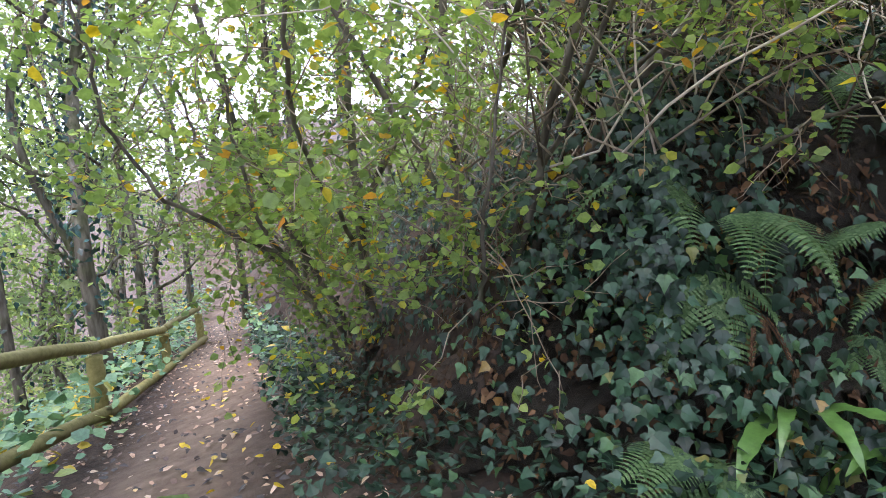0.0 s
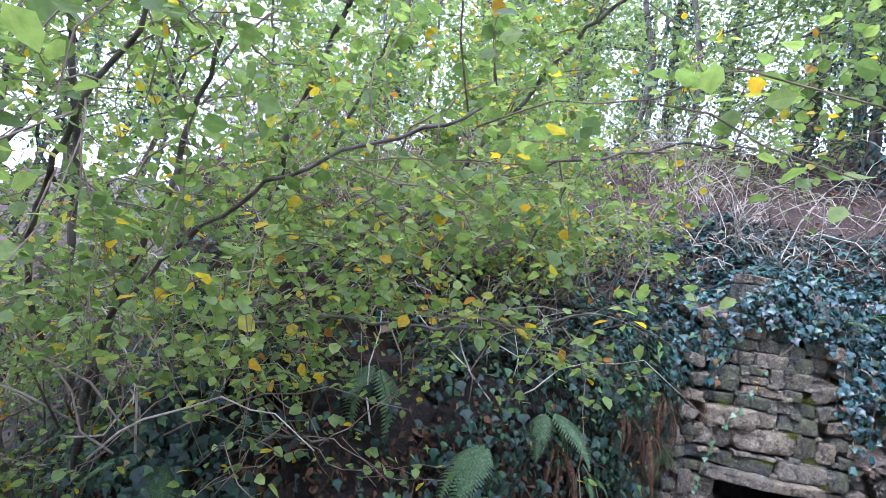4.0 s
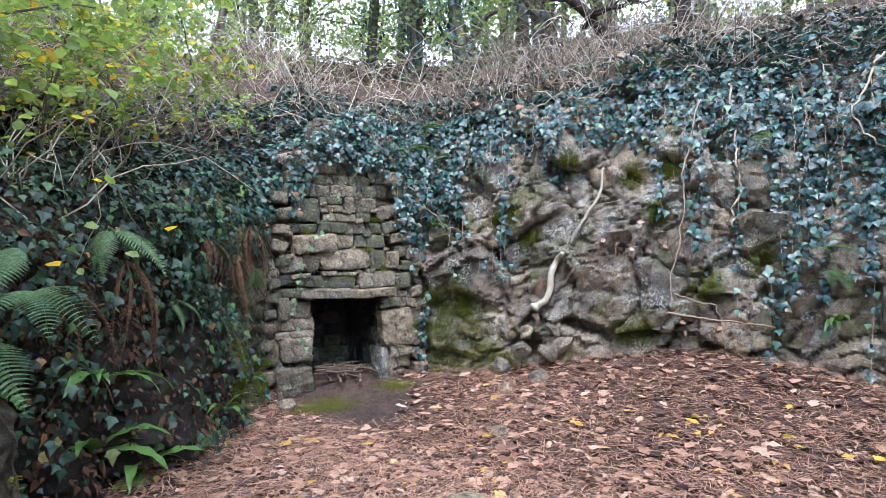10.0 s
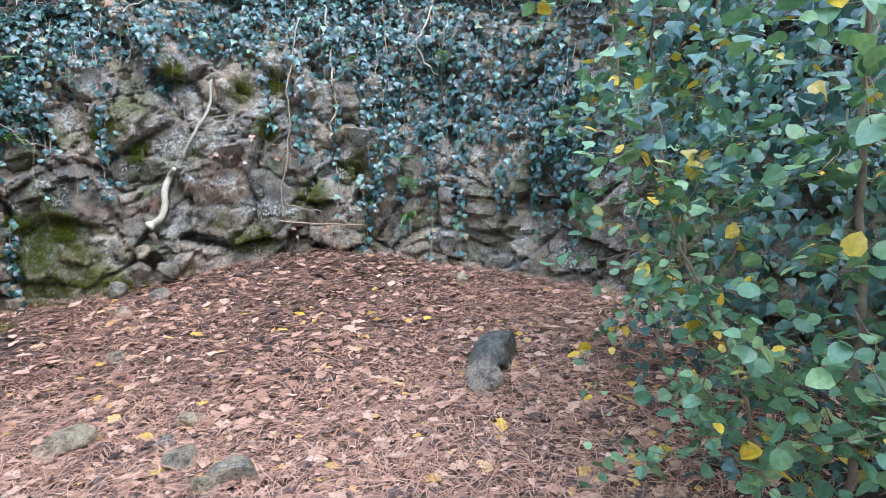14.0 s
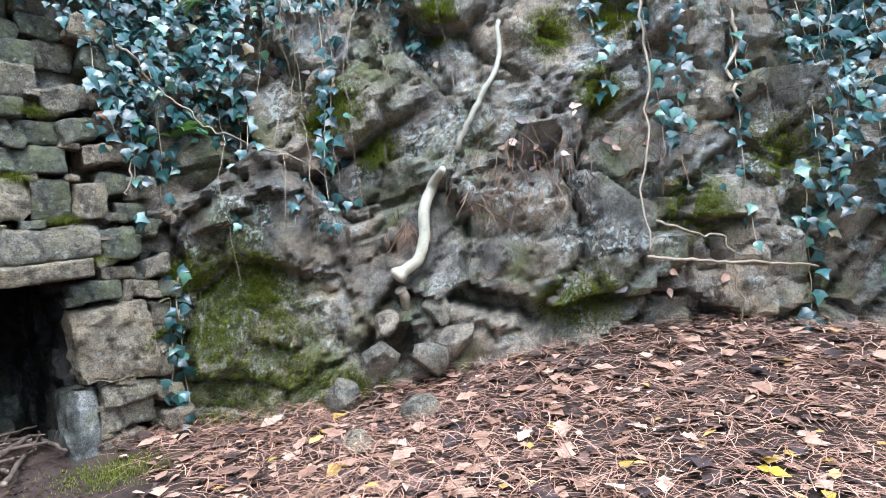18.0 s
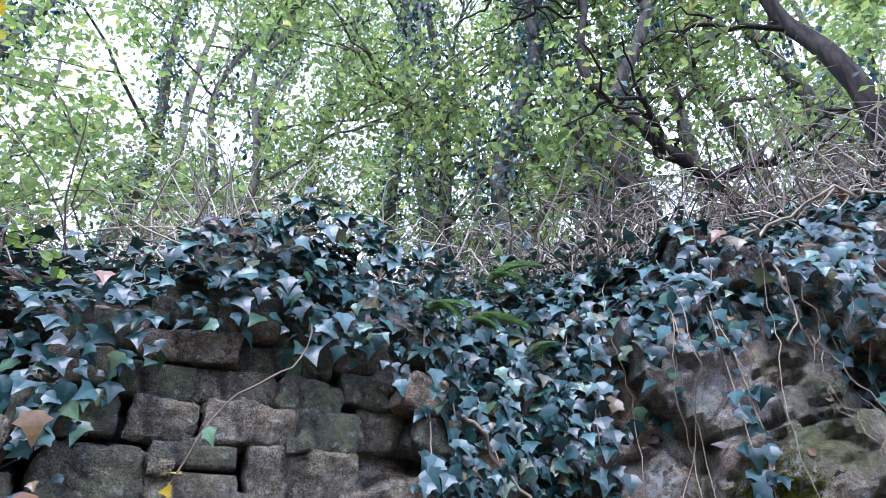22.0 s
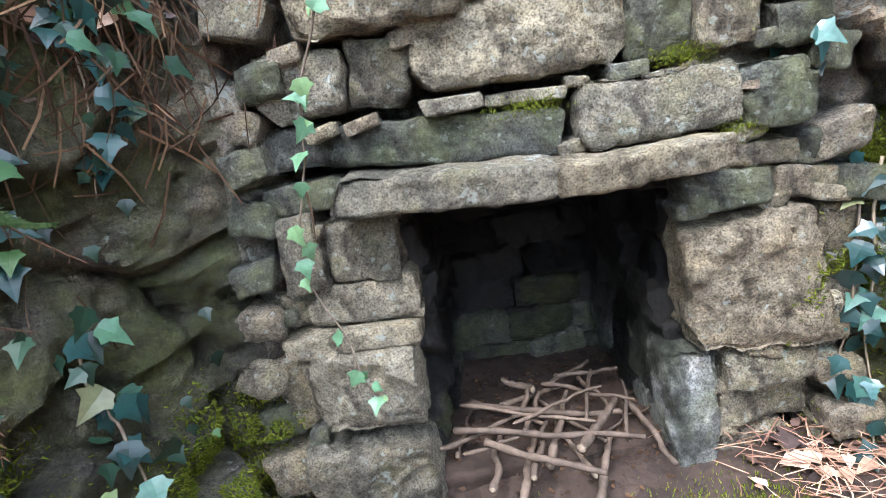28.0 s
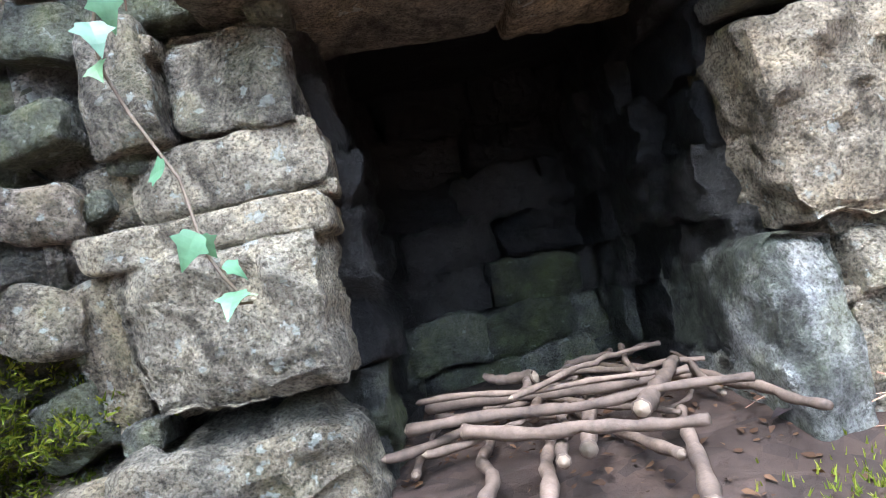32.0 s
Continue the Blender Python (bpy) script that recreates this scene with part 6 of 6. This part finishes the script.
clump("moss_patches", "thick yellow-green moss cushions on the rock face", [(0.78, -0.12, 0.03, 0.13), (0.84, -0.18, 0.22, 0.14), (0.95, -0.28, 0.42, 0.12), (1.0, -0.32, 0.12, 0.11), (0.76, -0.1, 0.35, 0.09), (0.80, -0.12, 0.5, 0.11), (0.88, -0.2, 0.62, 0.09), (0.72, -0.05, 0.6, 0.07), (1.15, -0.45, 0.05, 0.08), (0.9, -0.25, 0.52, 0.06), (1.25, -0.52, 0.0, 0.07),
      (1.2, -0.45, 1.30, 0.08), (1.12, -0.42, 1.22, 0.05), (1.3, -0.55, 1.1, 0.06), (1.85, -1.25, 0.38, 0.09), (1.75, -1.15, 0.36, 0.07), (1.9, -1.35, 1.25, 0.07), (1.8, -1.2, 1.55, 0.07), (2.1, -1.6, 0.7, 0.09), (2.0, -1.4, 1.6, 0.07), (0.62, 0.0, 0.35, 0.05), (0.64, 0.0, 0.6, 0.05),
      (-0.64, -0.1, 0.05, 0.09), (-0.63, -0.1, 0.2, 0.08), (-0.72, -0.2, 0.12, 0.08), (-0.9, -0.5, 0.1, 0.10), (-0.9, -0.45, 0.35, 0.07), (2.3, -1.9, 0.9, 0.09), (1.5, -0.8, 1.7, 0.06)], 80000, TUFT, (0.010, 0.020), MOSS, 0.72, 21, lift=0.012)
clump("hanging_needles", "rust-brown pine needles caught on the rock ledge", [(1.68, -1.02, 0.98, 0.10), (1.78, -1.15, 0.95, 0.10), (1.62, -0.95, 0.85, 0.07), (1.40, -0.62, 0.72, 0.03), (2.05, -1.45, 1.0, 0.08)], 380, NEEDLE_STRIP, (0.06, 0.13), DEADNEEDLE, 0.9, 22, True, "needles")
clump("ledge_leaves", "brown leaves caught on the rock ledges", [(1.75, -1.1, 1.05, 0.14), (1.9, -1.3, 1.1, 0.12), (0.9, -0.2, 1.4, 0.2), (1.3, -0.5, 1.6, 0.2), (-0.7, -0.1, 1.1, 0.15), (2.0, -1.5, 0.45, 0.1)], 90, DRY_LEAF, (0.03, 0.06), LITTER, 0.8, 23, False, "leaf litter", 0.03)
clump("withered_stems", "withered brown fern stems hanging under the ivy", [(-0.72, -0.12, 1.05, 0.10), (-0.95, -0.5, 1.0, 0.16), (-1.3, -1.0, 0.9, 0.2), (-1.7, -1.5, 0.7, 0.25), (-2.2, -2.0, 0.7, 0.3)], 1500, NEEDLE_STRIP, (0.06, 0.16), DEADFERN, 1.1, 24, True, "dead fern")
# moss cushions on the ledge, on single stones and on the ground before the oven
p_ = np.concatenate([g_.normal((-0.28, -0.30, 0.0), (0.12, 0.06, 0), (2600, 3)), g_.normal((0.34, -0.16, 0.0), (0.09, 0.05, 0), (1800, 3)), g_.normal((-0.52, -0.36, 0.0), (0.06, 0.05, 0), (500, 3))])
p_[:, 2] = ground_z(p_[:, 0], p_[:, 1]) + 0.018
thing("moss_ground", "green moss on the ground before the oven", "moss", kind="stuff", data=scatter("moss_ground", TUFT, p_, turns(g_.normal(0, 0.3, p_.shape) + [0, 0, 1], g_.uniform(0, 6.28, len(p_)), g_.uniform(0.006, 0.014, len(p_))), MOSS))
for k, (x, z, w, y) in enumerate(((0.0, 0.783, 0.045, -0.005), (0.225, 1.225, 0.05, 0.0), (0.29, 0.835, 0.04, -0.005), (0.16, 0.985, 0.03, -0.01), (-0.30, 1.115, 0.03, 0.0), (0.40, 0.68, 0.03, 0.0))):
    q = g_.normal((x, y, z), (w * 0.8, 0.02, 0.010), (420, 3))
    thing("moss_cushion", "small green moss cushion between the oven stones", "moss", group="moss cushions on the oven", data=scatter("moss_cushion", TUFT, q, turns(g_.normal(0, 0.4, q.shape) + [0, -0.7, 0.6], g_.uniform(0, 6.28, 420), g_.uniform(0.005, 0.011, 420)), MOSS))


def rock(name, x, y, size, seed, label, material, turn=(0, 0, 0), sink=0.25, z=None, cut=4):
    z0 = float(ground_z(np.array([x]), np.array([y]))[0]) if z is None else z
    return thing(name, label, "stone", pose(x, y, z0 + size[2] * (0.5 - sink), *turn), group="loose stones", data=boulder_data(size, seed, material, cut))


rock("boulder", 1.50, -3.40, (0.33, 0.33, 0.28), 3, "grey-green angular boulder half sunk in the litter", SLATE, (6, 4, 10))
rock("flat_stone", 1.24, -3.46, (0.13, 0.23, 0.25), 4, "brown wedge-shaped stone leaning on the boulder", STONE, (0, 20, 10))
for k, (x, y, w) in enumerate(((-0.14, -1.85, 0.20), (0.10, -2.38, 0.15), (-0.02, -2.64, 0.13), (0.13, -2.70, 0.17), (0.36, -2.14, 0.11), (0.14, -2.20, 0.10), (2.45, -2.75, 0.12), (0.55, -1.2, 0.12), (0.95, -0.75, 0.10), (1.2, -0.85, 0.12))):
    rock("loose_stone", x, y, (w * 1.3, w * 0.95, w * 0.75), 30 + k, "small broken stone lying in the brown litter", (PALE, STONE, PALE, STONE)[k % 4], (0, 0, 37 * k), 0.2, cut=3)
rock("pale_stone", -0.56, -0.33, (0.14, 0.11, 0.09), 50, "pale angular stone at the foot of the oven", PALE, (10, 0, 20), 0.15)
for k, (x, y, z, w) in enumerate(((1.20, -0.62, 0.16, 0.2), (1.36, -0.72, 0.14, 0.24), (1.48, -0.80, 0.20, 0.22), (1.25, -0.60, 0.30, 0.13), (1.45, -0.72, 0.34, 0.18), (1.55, -0.85, 0.10, 0.16), (1.08, -0.50, 0.02, 0.18))):
    rock("fallen_rock", x, y, (w * 0.85, w * 0.65, w * 0.65), 70 + k, "brown rock fragment broken from the rock face", STONE, (20 * k, 13 * k, 50 * k), 0.3, z)


pillar_at = pose(-2.02, -2.05, 0.02, 3, -7, 28)
pillar_data = stone_data((0.37, 0.30, 1.18), 93, MOSSYROCK, 0.30, 22)
for v in pillar_data.vertices:
    u = v.co.z / 1.18 + 0.5
    k = 1.12 - 0.34 * u**2 - 0.30 * max(0.0, u - 0.86) / 0.14
    v.co.x, v.co.y = v.co.x * k + 0.05 * u, v.co.y * k
    v.co.z += 0.22 * v.co.x * u
pillar = thing("mossy_rock", "upright brown rock with moss down one side among the ferns", "rock", pillar_at, data=pillar_data)
co_ = np.array([tuple(v.co) for v in pillar_data.vertices])
no_ = np.array([tuple(v.normal) for v in pillar_data.vertices])
k_ = g_.integers(0, len(co_), 26000)
q, o_ = co_[k_] + g_.normal(0, 0.010, (26000, 3)) + no_[k_] * 0.004, no_[k_]
keep_ = (q[:, 0] < -0.12 + 0.05 * np.sin(q[:, 2] * 9)) | (q[:, 2] < 0.02 + 0.12 * np.sin(q[:, 0] * 17)) | (np.array([noise.noise(Vector(v) * 6) for v in q]) > 0.36)
q, o_ = q[keep_], o_[keep_]
M_ = np.array(pillar.matrix_world)
part("moss", scatter("moss", TUFT, q @ M_[:3, :3].T + M_[:3, 3], turns(o_ @ M_[:3, :3].T + g_.normal(0, 0.3, q.shape), g_.uniform(0, 6.28, len(q)), g_.uniform(0.014, 0.026, len(q))), MOSS), pillar, "thick green moss", pose(0, 0, 0), "stuff")


# sticks laid in the fire hole
def stick(a, b, r, seed, label="dry broken stick laid in the fire hole", z=0.0):
    a, b = np.array((*a, 0.014 + z)), np.array((*b, 0.016 + z))
    g = np.random.default_rng(seed + 400)
    mid = [a + (b - a) * u + g.normal(0, 0.0045, 3) * [1, 1, 0.5] for u in (0.3, 0.55, 0.8)]
    q = curve_points([a, *mid, b], 18, 0.004, seed)
    w = r * (0.55 + 0.40 * g.random()) * (1 + 0.16 * np.sin(np.arange(18) * 1.9 + seed)) * np.linspace(1.1, 0.7, 18)
    t = thing("stick", label, "stick", pose(*a), group="sticks in the fire hole")
    part("bark", tubes_mesh("bark", [tube(q - a, w, 8)], STICK), t, "", pose(*a))
    tip = q[0] + (q[0] - q[1]) / np.linalg.norm(q[0] - q[1]) * np.linspace(-0.002, 0.006, 4)[:, None]
    part("broken_end", tubes_mesh("broken_end", [tube(tip - a, w[0] * np.array([0.98, 0.8, 0.45, 0.1]), 7)], TWIG), t, "paler splintered end", pose(*a))
    return t


for k, (a, b, r, z) in enumerate((((-0.21, 0.20), (0.15, 0.08), 0.011, 0.045), ((-0.24, 0.08), (0.17, -0.04), 0.012, 0.05), ((-0.17, 0.02), (0.06, -0.14), 0.011, 0.05), ((0.19, 0.17), (0.21, -0.10), 0.012, 0.02), ((-0.12, 0.22), (0.05, 0.28), 0.013, 0.02), ((0.0, 0.27), (0.20, 0.13), 0.010, 0.04), ((-0.17, -0.08), (-0.13, 0.15), 0.012, 0.0),
                              ((-0.12, -0.16), (-0.05, 0.12), 0.013, 0.0), ((0.02, -0.20), (0.12, 0.06), 0.014, 0.0), ((-0.04, -0.05), (0.06, 0.25), 0.010, 0.02), ((-0.22, 0.17), (0.08, 0.02), 0.006, 0.065), ((0.13, 0.27), (0.06, 0.03), 0.007, 0.06), ((-0.05, 0.3), (0.1, 0.02), 0.009, 0.01), ((-0.2, 0.28), (-0.02, 0.12), 0.012, 0.01),
                              ((0.10, 0.30), (0.16, 0.10), 0.009, 0.03), ((-0.08, -0.1), (-0.02, 0.1), 0.009, 0.03), ((0.05, -0.08), (0.0, 0.2), 0.010, 0.0), ((-0.1, 0.05), (0.13, 0.16), 0.006, 0.07), ((0.14, -0.02), (0.2, 0.24), 0.008, 0.035), ((-0.24, 0.05), (-0.2, 0.24), 0.009, 0.0))):
    stick(a, b, r, k, z=z)
g_ = np.random.default_rng(55)
for k in range(9):
    x, y, w, ln = g_.uniform(-0.16, 0.18), g_.uniform(-0.02, 0.34), g_.normal(0.2, 0.9), g_.uniform(0.06, 0.16)
    stick((x - ln * math.cos(w), y - ln * math.sin(w) * 0.6), (x + ln * math.cos(w), y + ln * math.sin(w) * 0.6), g_.uniform(0.006, 0.013), 40 + k, z=g_.uniform(0.0, 0.06))
p_ = np.stack([g_.uniform(-0.26, 0.24, 700), g_.uniform(-0.35, 0.5, 700), np.full(700, 0.006)], 1)
p_[:, 2] = np.where(p_[:, 1] > 0.05, 0.004, ground_z(p_[:, 0], p_[:, 1]) + 0.012)
thing("hearth_litter", "crumbs of bark and leaf on the hearth floor", "litter", kind="stuff", data=scatter("hearth_litter", DRY_LEAF, p_, turns(g_.normal(0, 0.4, p_.shape) + [0, 0, 1.5], g_.uniform(0, 6.28, 700), g_.uniform(0.006, 0.020, 700)), DEADFERN))

# the rotten log above the hedge, and a broken branch in it
log = thing("rotten_log", "dark rotten hollow log on the bank above the hedge", "log", pose(3.4, -3.45, 2.6))
part("trunk", tubes_mesh("trunk", [tube(curve_points([(3.3, -2.75, 2.66), (3.36, -3.2, 2.70), (3.42, -3.7, 2.66), (3.42, -4.15, 2.58)], 20, 0.05, 2), 0.13 * (1 + 0.22 * np.sin(np.arange(20) * 1.3) + 0.16 * np.cos(np.arange(20) * 3.1)), 12)], ROTTEN), log)
part("stub", tubes_mesh("stub", [tube(curve_points([(3.36, -3.6, 2.62), (3.2, -3.65, 2.4), (3.05, -3.7, 2.1)], 12, 0.03, 3), np.linspace(0.11, 0.08, 12), 10)], ROTTEN), log)
broken = thing("broken_branch", "grey broken branch sticking out of the hedge", "branch", pose(0.3, -5.45, 0.5))
part("branch", tubes_mesh("branch", [tube(curve_points([(0.7, -5.5, 0.45), (0.3, -5.45, 0.5), (-0.05, -5.42, 0.53), (-0.15, -5.42, 0.5)], 16, 0.02, 4), np.linspace(0.04, 0.02, 16), 8)], TWIG), broken)
part("splinter", tubes_mesh("splinter", [tube(curve_points([(-0.05, -5.42, 0.52), (-0.08, -5.40, 0.46), (-0.09, -5.39, 0.40)], 8, 0.005, 5), np.linspace(0.018, 0.004, 8), 6)], TWIG), broken)
